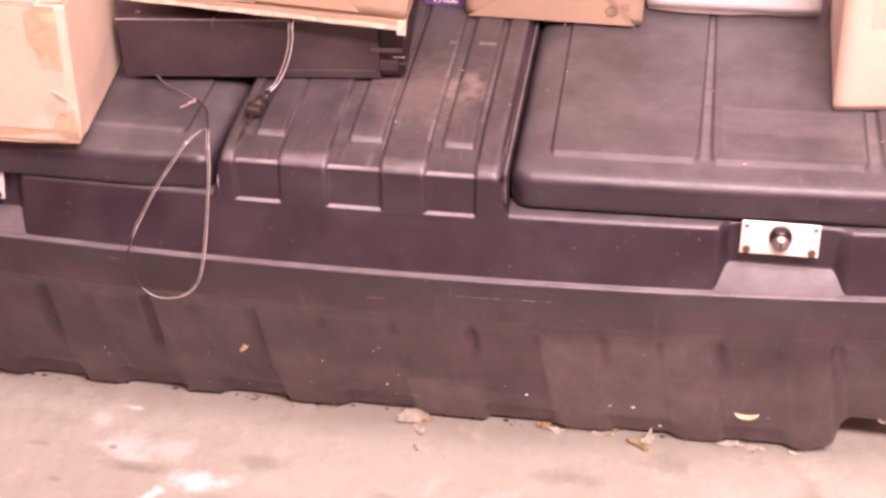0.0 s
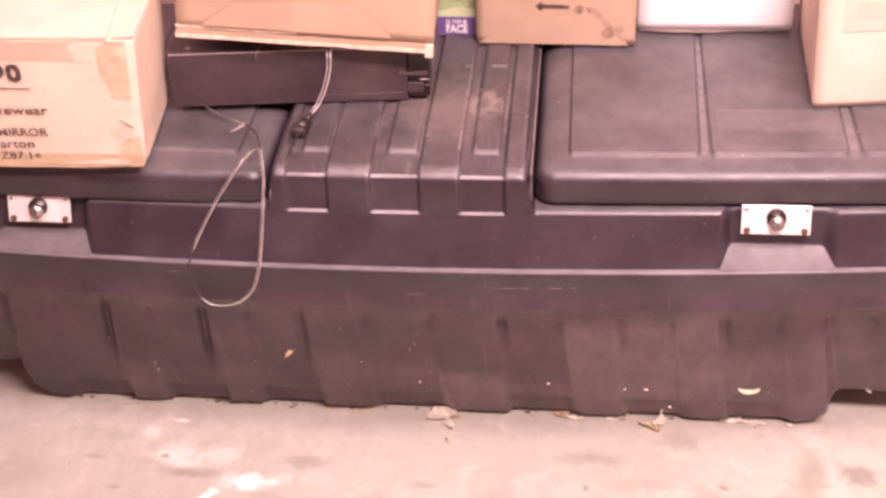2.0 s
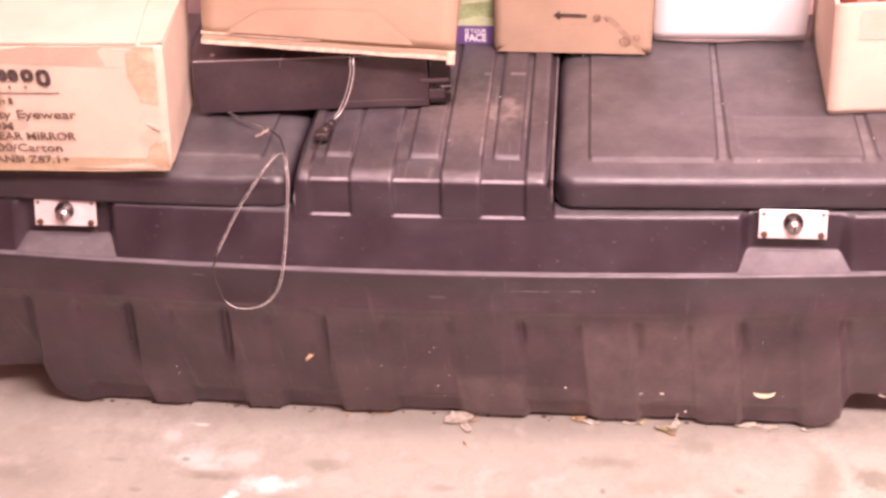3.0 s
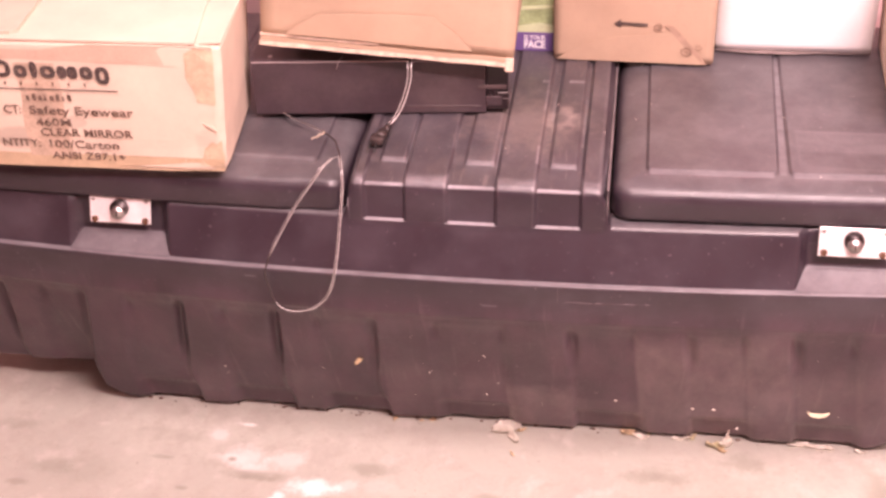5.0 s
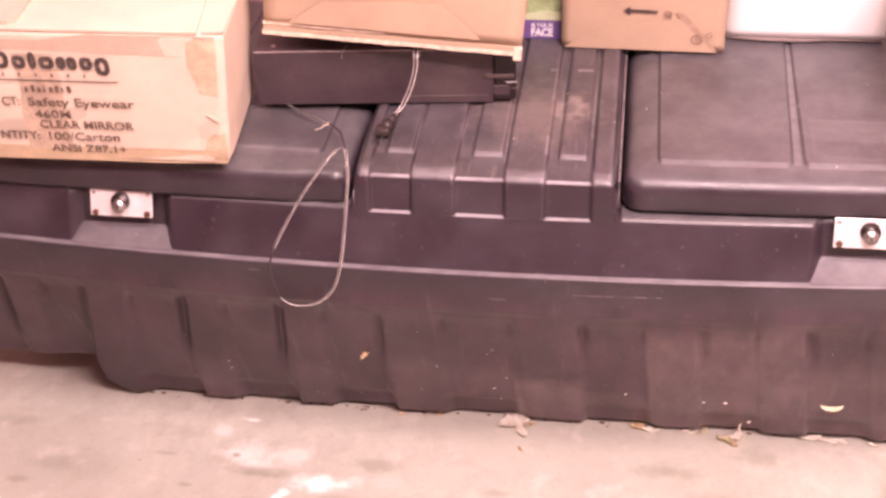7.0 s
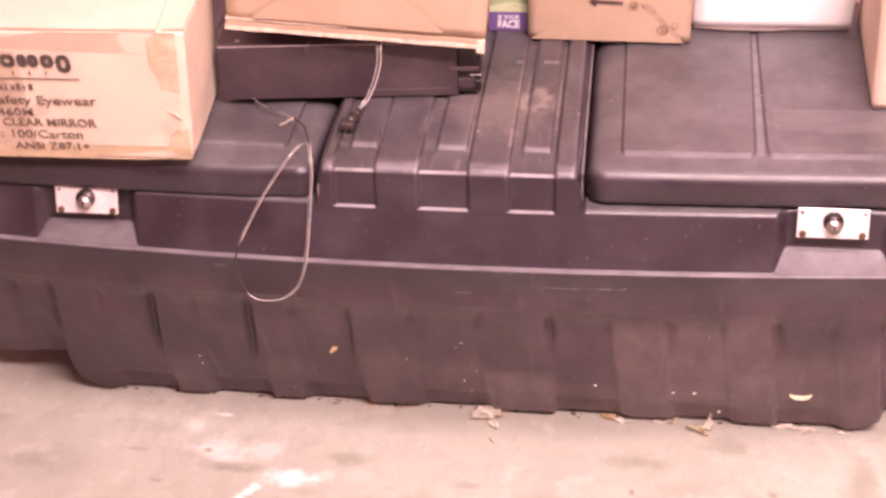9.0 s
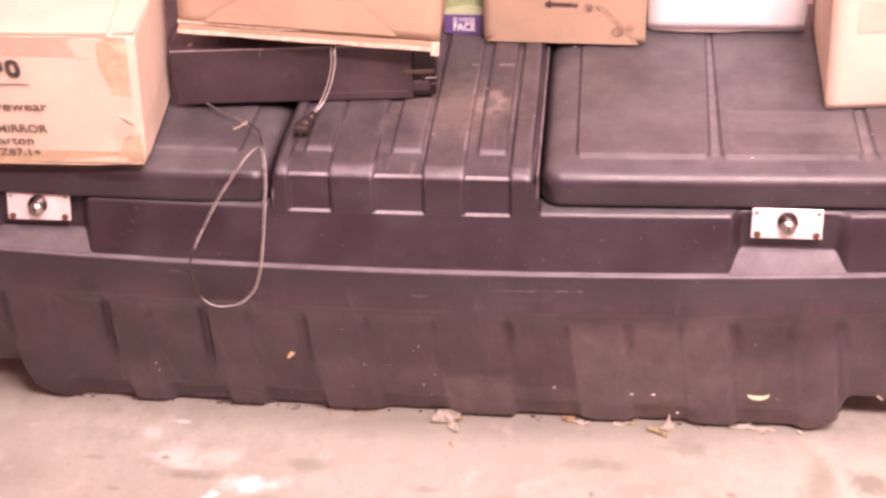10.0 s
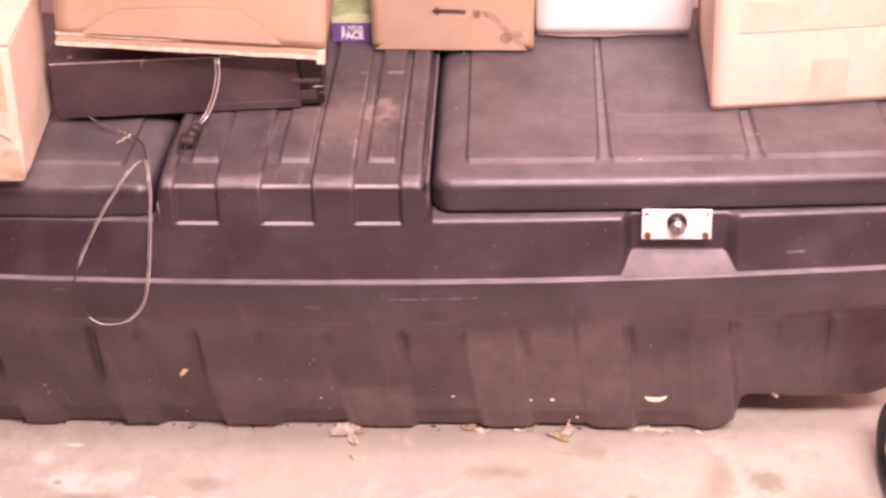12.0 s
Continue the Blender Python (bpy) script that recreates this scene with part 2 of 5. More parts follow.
def concrete():
    m, nt, bsdf = blank("concrete")
    where = place(nt)
    big, mid, fine = grain(nt, where, 2.2, 6), grain(nt, where, 9, 7, 0.65), grain(nt, where, 120, 4)
    col = mixed(nt, ramp(nt, big, 0.3, 0.7), (0.418, 0.417, 0.356), (0.536, 0.543, 0.464))
    col = mixed(nt, ramp(nt, mid, 0.42, 0.70, 0, 0.62), col, (0.375, 0.350, 0.305))
    col = mixed(nt, ramp(nt, grain(nt, where, 16, 6, 0.6), 0.54, 0.70, 0, 0.40), col, (0.64, 0.625, 0.565))
    col = mixed(nt, ramp(nt, fine, 0.35, 0.75, 0, 0.25), col, (0.42, 0.38, 0.35))
    col = mixed(nt, ramp(nt, grain(nt, where, 170, 2), 0.70, 0.76, 0, 0.55), col, (0.16, 0.13, 0.11))
    col = mixed(nt, ramp(nt, grain(nt, where, 26, 7, 0.7), 0.50, 0.66, 0, 0.34), col, (0.360, 0.330, 0.275))
    ragged = grain(nt, where, 40, 8, 0.72)
    ring = maths(nt, "SUBTRACT", spot(nt, where, (0.550, 0.012, 0), 0.112, 0.100, ragged, 0.14, 0.5), spot(nt, where, (0.531, 0.034, 0), 0.101, 0.088, ragged, 0.20, 0.6))
    col = mixed(nt, maths(nt, "MULTIPLY", ramp(nt, ring, 0.0, 1.0), 0.40), col, (0.28, 0.275, 0.22))
    white = (0.80, 0.79, 0.75)
    for centre, rx, ry, strength in (((-0.265, -0.062, 0), 0.040, 0.016, 1.0), *(((-0.318 - 0.0085 * k, -0.086 - 0.0125 * k, 0), 0.0085, 0.0085, 0.95) for k in range(5)), ((-0.411, 0.075, 0), 0.014, 0.004, 0.9),
                                     ((-0.425, -0.010, 0), 0.026, 0.010, 0.35), ((-0.375, -0.030, 0), 0.030, 0.008, 0.4), ((-0.455, 0.045, 0), 0.016, 0.012, 0.3),
                                     ((-0.394, -0.006, 0), 0.034, 0.024, 0.5), ((-0.454, 0.046, 0), 0.018, 0.022, 0.22), ((-0.207, -0.053, 0), 0.018, 0.012, 0.3), ((-0.32, -0.005, 0), 0.03, 0.02, 0.4), ((-0.16, -0.05, 0), 0.03, 0.015, 0.15)):
        col = mixed(nt, maths(nt, "MULTIPLY", spot(nt, where, centre, rx, ry, ragged), strength), col, white)
    for centre, rx, ry, strength in (((0.712, 0.008, 0), 0.024, 0.022, 0.85), ((0.64, 0.0, 0), 0.022, 0.05, 0.4), ((0.80, -0.03, 0), 0.06, 0.04, 0.35), ((-0.37, -0.045, 0), 0.045, 0.009, 0.5),
                                     ((-0.18, -0.01, 0), 0.04, 0.012, 0.35), ((0.36, 0.0, 0), 0.09, 0.05, 0.22), ((-0.66, -0.06, 0), 0.05, 0.03, 0.25), ((0.30, 0.03, 0), 0.05, 0.02, 0.3),
                                     ((-0.716, -0.058, 0), 0.034, 0.016, 0.45), ((-0.537, -0.019, 0), 0.022, 0.004, 0.5), ((-0.761, -0.102, 0), 0.020, 0.006, 0.5), ((-0.481, -0.086, 0), 0.010, 0.004, 0.6),
                                     ((0.27, 0.02, 0), 0.035, 0.012, 0.4), ((0.43, 0.066, 0), 0.030, 0.018, 0.35), ((-0.358, -0.051, 0), 0.034, 0.006, 0.5), ((-0.816, 0.035, 0), 0.03, 0.012, 0.4),
                                     ((0.441, 0.069, 0), 0.025, 0.018, 0.40), ((0.309, 0.020, 0), 0.023, 0.010, 0.35), ((-0.178, -0.013, 0), 0.020, 0.015, 0.40), ((-0.046, -0.092, 0), 0.030, 0.021, 0.35), ((0.091, -0.119, 0), 0.052, 0.027, 0.60), ((0.023, -0.054, 0), 0.020, 0.007, 0.50),
                                     ((-0.404, -0.165, 0), 0.036, 0.018, 0.40), ((-0.330, -0.161, 0), 0.040, 0.016, 0.50), ((-0.416, -0.012, 0), 0.007, 0.005, 0.80), ((-0.129, -0.101, 0), 0.007, 0.005, 0.80), ((0.282, -0.046, 0), 0.004, 0.007, 0.90), ((0.422, -0.089, 0), 0.029, 0.005, 0.50),
                                     ((0.242, -0.103, 0), 0.060, 0.029, 0.40), ((0.143, -0.070, 0), 0.035, 0.016, 0.30), ((0.499, -0.031, 0), 0.008, 0.006, 0.80), ((-0.227, -0.090, 0), 0.027, 0.009, 0.25), ((-0.547, 0.036, 0), 0.058, 0.016, 0.20), ((0.367, -0.032, 0), 0.035, 0.012, 0.25)):
        col = mixed(nt, maths(nt, "MULTIPLY", spot(nt, where, centre, rx, ry, ragged), strength), col, (0.28, 0.275, 0.22))
    nt.links.new(col, bsdf.inputs["Base Color"])
    nt.links.new(ramp(nt, mid, 0.3, 0.7, 0.62, 0.88), bsdf.inputs["Roughness"])
    height = maths(nt, "ADD", maths(nt, "MULTIPLY", mid, 0.7), maths(nt, "MULTIPLY", fine, 0.3))
    relief(nt, bsdf, height, 0.35, 0.004)
    return m


def cardboard(name, colour, flute=(0, 0, 330), stains=()):
    m, nt, bsdf = blank(name)
    where = place(nt)
    broad, fine = grain(nt, where, 7, 6), grain(nt, where, 260, 3)
    col = mixed(nt, ramp(nt, broad, 0.3, 0.7), tuple(c * 0.90 for c in colour), tuple(min(1, c * 1.06) for c in colour))
    col = mixed(nt, ramp(nt, fine, 0.5, 0.85, 0, 0.22), col, tuple(c * 0.72 for c in colour))
    col = mixed(nt, ramp(nt, grain(nt, where, 22, 7, 0.7), 0.60, 0.78, 0, 0.30), col, tuple(c * 0.66 for c in colour))
    for centre, rx, rz, strength in stains:
        mark = spot(nt, where, centre, rx, rx, grain(nt, where, 30, 3), 0.18, 0.9, rz)
        col = mixed(nt, maths(nt, "MULTIPLY", mark, strength), col, tuple(c * 0.55 for c in colour))
    nt.links.new(col, bsdf.inputs["Base Color"])
    bsdf.inputs["Roughness"].default_value = 0.78
    bsdf.inputs["Specular IOR Level"].default_value = 0.25
    wave = node(nt, "ShaderNodeTexNoise", Scale=1.0, Detail=2.0)
    nt.links.new(place(nt, tuple(max(6, f) for f in flute)), wave.inputs["Vector"])
    relief(nt, bsdf, maths(nt, "ADD", maths(nt, "MULTIPLY", wave.outputs[0], 0.4), maths(nt, "MULTIPLY", broad, 1.0)), 0.25, 0.004)
    return m


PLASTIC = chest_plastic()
CONCRETE = concrete()
TAN_CARD = cardboard("tan_cardboard", (0.71, 0.60, 0.485), stains=(((-0.660, 0, 0.606), 0.040, 0.016, 0.50), ((-0.565, 0, 0.632), 0.016, 0.010, 0.40), ((-0.372, 0, 0.60), 0.02, 0.03, 0.18)))
BROWN_CARD = cardboard("brown_cardboard", (0.490, 0.368, 0.265))
STREAK_CARD = plain("streak_card", (0.42, 0.30, 0.22), 0.7, vary=0.15, scale=60)
PALE_CARD = cardboard("pale_cardboard", (0.73, 0.60, 0.485))
EDGE_CARD = plain("cardboard_edge", (0.78, 0.63, 0.50), 0.85, vary=0.25, scale=90, bump=0.6, bump_scale=500)
TAPE = plain("packing_tape", (0.53, 0.41, 0.275), 0.5, vary=0.16, scale=30, bump=0.3, bump_scale=60)
TOP_TAPE = plain("pinkish_tape", (0.56, 0.43, 0.335), 0.5, vary=0.12, scale=24, bump=0.3, bump_scale=60)
CORNER_TAPE = plain("wrinkled_tape", (0.57, 0.46, 0.325), 0.45, vary=0.2, scale=45, bump=0.9, bump_scale=70)
STAINED_TAPE = plain("stained_tape", (0.54, 0.42, 0.32), 0.5, vary=0.25, scale=22, bump=0.3, bump_scale=60)
PAPER_TAPE = plain("paper_tape", (0.70, 0.525, 0.425), 0.6, vary=0.1, scale=30)
INK = plain("black_ink", (0.065, 0.046, 0.042), 0.7, vary=0.5, scale=120, dust=0.35)
RING_INK = plain("worn_ink", (0.30, 0.20, 0.145), 0.8, vary=0.5, scale=150)
FADED_INK = plain("faded_ink", (0.14, 0.092, 0.07), 0.8, vary=0.5, scale=150, dust=0.6)
WHITE_CARD = plain("white_card", (0.86, 0.86, 0.86), 0.45, vary=0.03, scale=12)
GREEN_CARD = plain("green_card", (0.42, 0.53, 0.27), 0.4, vary=0.35, scale=26)
YELLOW_CARD = plain("pale_green_card", (0.56, 0.64, 0.40), 0.4, vary=0.15, scale=40)
PURPLE_CARD = plain("purple_card", (0.16, 0.10, 0.28), 0.4, vary=0.1, scale=40)
WHITE_INK = plain("white_ink", (0.85, 0.82, 0.86), 0.5, vary=0.05)
PLAYER_BLACK = plain("black_enamel", (0.056, 0.0385, 0.046), 0.45, vary=0.2, scale=14, bump=0.25, bump_scale=700, dust=0.10)
GLOSS_BLACK = plain("gloss_black", (0.020, 0.013, 0.015), 0.3, vary=0.2, scale=30)
GREY_METAL = plain("grey_metal", (0.42, 0.40, 0.39), 0.35, 1.0, vary=0.2, scale=60)
CHROME = plain("scuffed_chrome", (0.92, 0.91, 0.90), 0.34, 0.45, vary=0.10, scale=40, bump=0.15, bump_scale=90, dust=0.25, dust_colour=(0.9, 0.88, 0.86))
DARK_METAL = plain("dark_metal", (0.07, 0.06, 0.06), 0.35, 0.9, vary=0.3, scale=120)
RUST = plain("rusty_steel", (0.14, 0.075, 0.045), 0.7, 0.3, vary=0.45, scale=150, bump=0.5)
CORD = plain("cord_plastic", (0.045, 0.033, 0.032), 0.15, vary=0.2, scale=50)
CORD_PALE = plain("clear_cord_shine", (0.72, 0.69, 0.68), 0.2, 0.35, vary=0.25, scale=50)
TIE = plain("twist_tie_paper", (0.60, 0.50, 0.38), 0.6, vary=0.2, scale=90)
FOLD_GLINT = plain("fold_glint", (0.42, 0.36, 0.36), 0.4, vary=0.4, scale=60)
# pale plastics for label frame edges that catch the light
FAINT_LIT_EDGE = plain("faint_lit_edge_plastic", (0.085, 0.066, 0.073), 0.5, vary=0.5, scale=70)
LIT_EDGE = plain("lit_edge_plastic", (0.21, 0.165, 0.18), 0.5, vary=0.5, scale=70)
TRIM_GREY = plain("grey_trim", (0.10, 0.072, 0.072), 0.4, vary=0.2, scale=60)
RUBBER = plain("black_rubber", (0.018, 0.017, 0.017), 0.6, vary=0.3, scale=40, bump=0.3)
LEAF = plain("dry_leaf", (0.74, 0.58, 0.38), 0.7, vary=0.4, scale=90, bump=0.8, bump_scale=180)
PALE_LEAF = plain("pale_dry_leaf", (0.90, 0.76, 0.54), 0.7, vary=0.3, scale=90, bump=0.8, bump_scale=180)
CREAM_LEAF = plain("cream_dry_leaf", (0.97, 0.90, 0.79), 0.7, vary=0.15, scale=90, bump=0.5, bump_scale=180)
CRUMB = plain("pale_crumb", (0.80, 0.74, 0.66), 0.8, vary=0.2, scale=200)
GRIT = plain("dark_grit", (0.15, 0.10, 0.08), 0.8, vary=0.5, scale=200)
# unseen walls and ceiling, pink so that the light they return is pinker
BOUNCE_WALL = plain("pink_bounce_paint", (0.68, 0.47, 0.47), 0.8, vary=0.06, scale=3, bump=0.2, bump_scale=140)
RED_PAPER = plain("red_paper", (0.55, 0.16, 0.12), 0.5, vary=0.3, scale=60)
LAMP_WHITE = plain("lamp_enamel", (0.8, 0.8, 0.78), 0.4, vary=0.04)
m_glow, nt_glow, b_glow = blank("lamp_tube")
b_glow.inputs["Emission Color"].default_value = (1.0, 0.82, 0.74, 1)
b_glow.inputs["Emission Strength"].default_value = 4.0
GLOW = m_glow


# ---- building helpers ----
def thing(name, x, y, z, label, category, group="", kind=""):
    ob = new(name)
    ob.location = (x, y, z)
    ob.empty_display_size = 0.05
    return tagged(ob, label, category, group, kind)


def origin(ob):
    at = Vector((0, 0, 0))
    while ob is not None:
        at = at + ob.location
        ob = ob.parent
    return at


def finish(name, me, material, parent, label="", smooth=False):
    if smooth:
        me.polygons.foreach_set("use_smooth", [True] * len(me.polygons))
    me.materials.append(material)
    ob = new(name, me)
    if parent is not None:
        me.transform(Matrix.Translation(-origin(parent)))
        ob.parent = parent
    if label:
        tagged(ob, label)
    return ob


def part(name, bm, material, parent, label="", smooth=False):
    """Links a bmesh, given in world places, as one mesh under a thing or a part."""
    bmesh.ops.recalc_face_normals(bm, faces=bm.faces)
    me = bpy.data.meshes.new(name)
    bm.to_mesh(me)
    bm.free()
    return finish(name, me, material, parent, label, smooth)


def block(x0, x1, y0, y1, z0, z1, bevel=0.0, segments=2, m=None):
    bm = bmesh.new()
    bmesh.ops.create_cube(bm, size=1)
    for v in bm.verts:
        v.co = ((x0 + x1) / 2 + v.co.x * (x1 - x0), (y0 + y1) / 2 + v.co.y * (y1 - y0), (z0 + z1) / 2 + v.co.z * (z1 - z0))
    if bevel:
        bmesh.ops.bevel(bm, geom=bm.edges[:], offset=bevel, segments=segments, affect="EDGES", profile=0.5)
    if m is not None:
        bm.transform(m)
    return bm


def rod(p, q, r, r2=None, sides=20, bevel=0.0):
    p, q = Vector(p), Vector(q)
    bm = bmesh.new()
    bmesh.ops.create_cone(bm, cap_ends=True, segments=sides, radius1=r, radius2=r if r2 is None else r2, depth=(q - p).length)
    if bevel:
        rim = [e for e in bm.edges if abs(e.verts[0].co.z - e.verts[1].co.z) < 1e-6]
        bmesh.ops.bevel(bm, geom=rim, offset=bevel, segments=2, affect="EDGES")
    bm.transform(Matrix.Translation((p + q) / 2) @ (q - p).to_track_quat("Z", "Y").to_matrix().to_4x4())
    return bm


def joined(*bms):
    out = bmesh.new()
    for bm in bms:
        me = bpy.data.meshes.new("joint")
        bm.to_mesh(me)
        bm.free()
        out.from_mesh(me)
        bpy.data.meshes.remove(me)
    return out


def curve_points(points, steps=6):
    """A Catmull-Rom line through the points."""
    p = [Vector(points[0])] + [Vector(a) for a in points] + [Vector(points[-1])]
    out = []
    for i in range(1, len(p) - 2):
        for k in range(steps):
            t = k / steps
            out.append(0.5 * (2 * p[i] + (p[i + 1] - p[i - 1]) * t + (2 * p[i - 1] - 5 * p[i] + 4 * p[i + 1] - p[i + 2]) * t * t
                              + (3 * p[i] - p[i - 1] - 3 * p[i + 1] + p[i + 2]) * t * t * t))
    return out + [p[-2]]


def tube(points, r, sides=8, shift=(0, 0, 0), smooth_steps=6, twist=None):
    """A round strand through the points; twist(t) gives a shift of its own along the way."""
    line = [q + Vector(shift) for q in curve_points(points, smooth_steps)]
    if twist:
        line = [q + Vector(twist(i / (len(line) - 1))) for i, q in enumerate(line)]
    bm = bmesh.new()
    rings, side = [], None
    for i, q in enumerate(line):
        way = (line[min(i + 1, len(line) - 1)] - line[max(i - 1, 0)]).normalized()
        side = way.orthogonal().normalized() if side is None else (side - way * side.dot(way)).normalized()
        other = way.cross(side)
        rings.append([bm.verts.new(q + r * (math.cos(a) * side + math.sin(a) * other)) for a in (2 * math.pi * k / sides for k in range(sides))])
    for a, b in zip(rings, rings[1:]):
        for k in range(sides):
            bm.faces.new((a[k], a[(k + 1) % sides], b[(k + 1) % sides], b[k]))
    bm.faces.new(rings[0][::-1])
    bm.faces.new(rings[-1])
    return bm


def grid_mesh(name, columns):
    """A sheet through columns of points."""
    n = len(columns[0])
    verts = [tuple(p) for c in columns for p in c]
    faces = [(i * n + j, (i + 1) * n + j, (i + 1) * n + j + 1, i * n + j + 1) for i in range(len(columns) - 1) for j in range(n - 1)]
    me = bpy.data.meshes.new(name)
    me.from_pydata(verts, [], faces)
    return me


def ease(a, b, x):
    t = min(1.0, max(0.0, (x - a) / (b - a)))
    return t * t * (3 - 2 * t)


def lettering(text, size, m, material, parent, name="lettering", bold=0.0, depth=0.0003, label="", width=None):
    """Raised print in the built-in font; m carries the text's plane (x along the line, y up) to its place."""
    data = bpy.data.curves.new(name, "FONT")
    data.body, data.size, data.extrude, data.offset = text, size, depth, bold
    data.align_x = "LEFT"
    data.resolution_u = 3
    ob = new(name, data)
    bpy.context.view_layer.update()
    me = bpy.data.meshes.new_from_object(ob.evaluated_get(bpy.context.evaluated_depsgraph_get()))
    bpy.data.objects.remove(ob)
    me.name = name
    if width:
        me.transform(Matrix.Diagonal((width / max(v.co.x for v in me.vertices), 1, 1, 1)))
    me.transform(m)
    return finish(name, me, material, parent, label)


# ---- the room ----
def room():
    tagged(finish("floor", floor_mesh(), CONCRETE, None, smooth=True), "worn grey concrete floor with paint splashes", "floor", kind="structure")
    for name, dims in (("wall_north", (-3.2, 3.2, 0.75, 0.87, 0, 2.7)), ("wall_south", (-3.2, 3.2, -4.6, -4.48, 0, 2.7)),
                       ("wall_west", (-3.32, -3.2, -4.6, 0.87, 0, 2.7)), ("wall_east", (3.2, 3.32, -4.6, 0.87, 0, 2.7))):
        tagged(part(name, block(*dims), BOUNCE_WALL, None), "unseen pink wall, added to close the room and tint its light", "wall", kind="structure")
    tagged(part("ceiling", block(-3.32, 3.32, -4.6, 0.87, 2.7, 2.8), BOUNCE_WALL, None), "unseen pink ceiling, added to close the room and tint its light", "ceiling", kind="structure")


def floor_mesh():
    xs = np.concatenate([np.linspace(-3.3, -1.2, 8), np.linspace(-1.1, 1.3, 121), np.linspace(1.4, 3.3, 8)])
    ys = np.concatenate([np.linspace(-4.6, -0.5, 10), np.linspace(-0.45, 0.45, 46), np.linspace(0.5, 0.86, 4)])
    cols = []
    for x in xs:
        near = [0.0015 * (noise.noise((x * 9, y * 9, 0)) + 0.6 * noise.noise((x * 26, y * 26, 3))) for y in ys]
        cols.append([(x, y, min(0.0, dz - 0.001)) for y, dz in zip(ys, near)])
    return grid_mesh("floor", cols)


def fluorescent_lamp(x, y):
    lamp = thing("fluorescent_lamp", x, y, 2.7, "unseen white four-tube lamp on the ceiling", "lamp", "ceiling lamps")
    part("housing", block(x - 0.64, x + 0.64, y - 0.18, y + 0.18, 2.62, 2.7, 0.008), LAMP_WHITE, lamp)
    for dy in (-0.12, -0.04, 0.04, 0.12):
        part("tube", rod((x - 0.6, y + dy, 2.60), (x + 0.6, y + dy, 2.60), 0.013), GLOW, lamp, smooth=True)
    for sx in (-0.62, 0.62):
        part("socket", block(x + sx - 0.012, x + sx + 0.012, y - 0.15, y + 0.15, 2.575, 2.625, 0.003), LAMP_WHITE, lamp)


# ---- the tool chest ----
RIBS = ((-0.765, -0.695), (-0.620, -0.550), (-0.457, -0.397), (-0.303, -0.245), (-0.150, -0.064), (0.045, 0.140), (0.240, 0.313), (0.400, 0.466), (0.555, 0.618), (0.695, 0.765))
POCKETS = ((-0.157, -0.098), (-0.036, 0.034), (0.091, 0.155))
PADS = ((-0.139, -0.101), (-0.015, 0.028), (0.107, 0.146))
LOCKS = (-0.534, 0.533)
WELLS = (-0.537, 0.539)
MIDDLE = (-0.1795, 0.1895)
END = 0.93
BACK = 0.57


def bow(x):
    return 0.062 * x * x


def inside(x, spans, soft):
    return max(min(ease(a - soft, a + soft, x), 1 - ease(b - soft, b + soft, x)) for a, b in spans)


def rib(x):
    """1 on a rib, 0 in the hollow between; the side of a rib away from the middle is steep."""
    best = 0.0
    for a, b in RIBS:
        sa, sb = (0.006, 0.013) if a < 0 else (0.012, 0.006)
        best = max(best, min(ease(a - sa, a + sa, x), 1 - ease(b - sb, b + sb, x)))
    return best


def crease(x):
    """The narrow crease at the steep foot of a rib."""
    best = 0.0
    for a, b in RIBS:
        at, deep = (a - 0.005, 1.0 if a < -0.2 else 0.6) if a < 0 else (b + 0.006, 0.75)
        d = max(0.0, 1 - abs(x - at) / 0.0135)
        best = max(best, deep * d * d * (3 - 2 * d))
    return best


def notch(x):
    """The short notch under the ledge on the gentle side of a rib."""
    best = 0.0
    for a, b in RIBS:
        at = b + 0.004 if a < 0 else a - 0.004
        d = max(0.0, 1 - abs(x - at) / 0.011)
        best = max(best, d * d * (3 - 2 * d))
    return best


def splay(x, z):
    """The ribs stand a little wider apart at the foot than under the ledge."""
    skew = -0.050 * max(0.0, 0.33 - z) * ease(0.03, 0.12, z) * ease(-0.02, -0.12, x)
    return (0.32 * x * max(0.0, 0.33 - z) + skew) * (1 - ease(0.68, END, abs(x)))


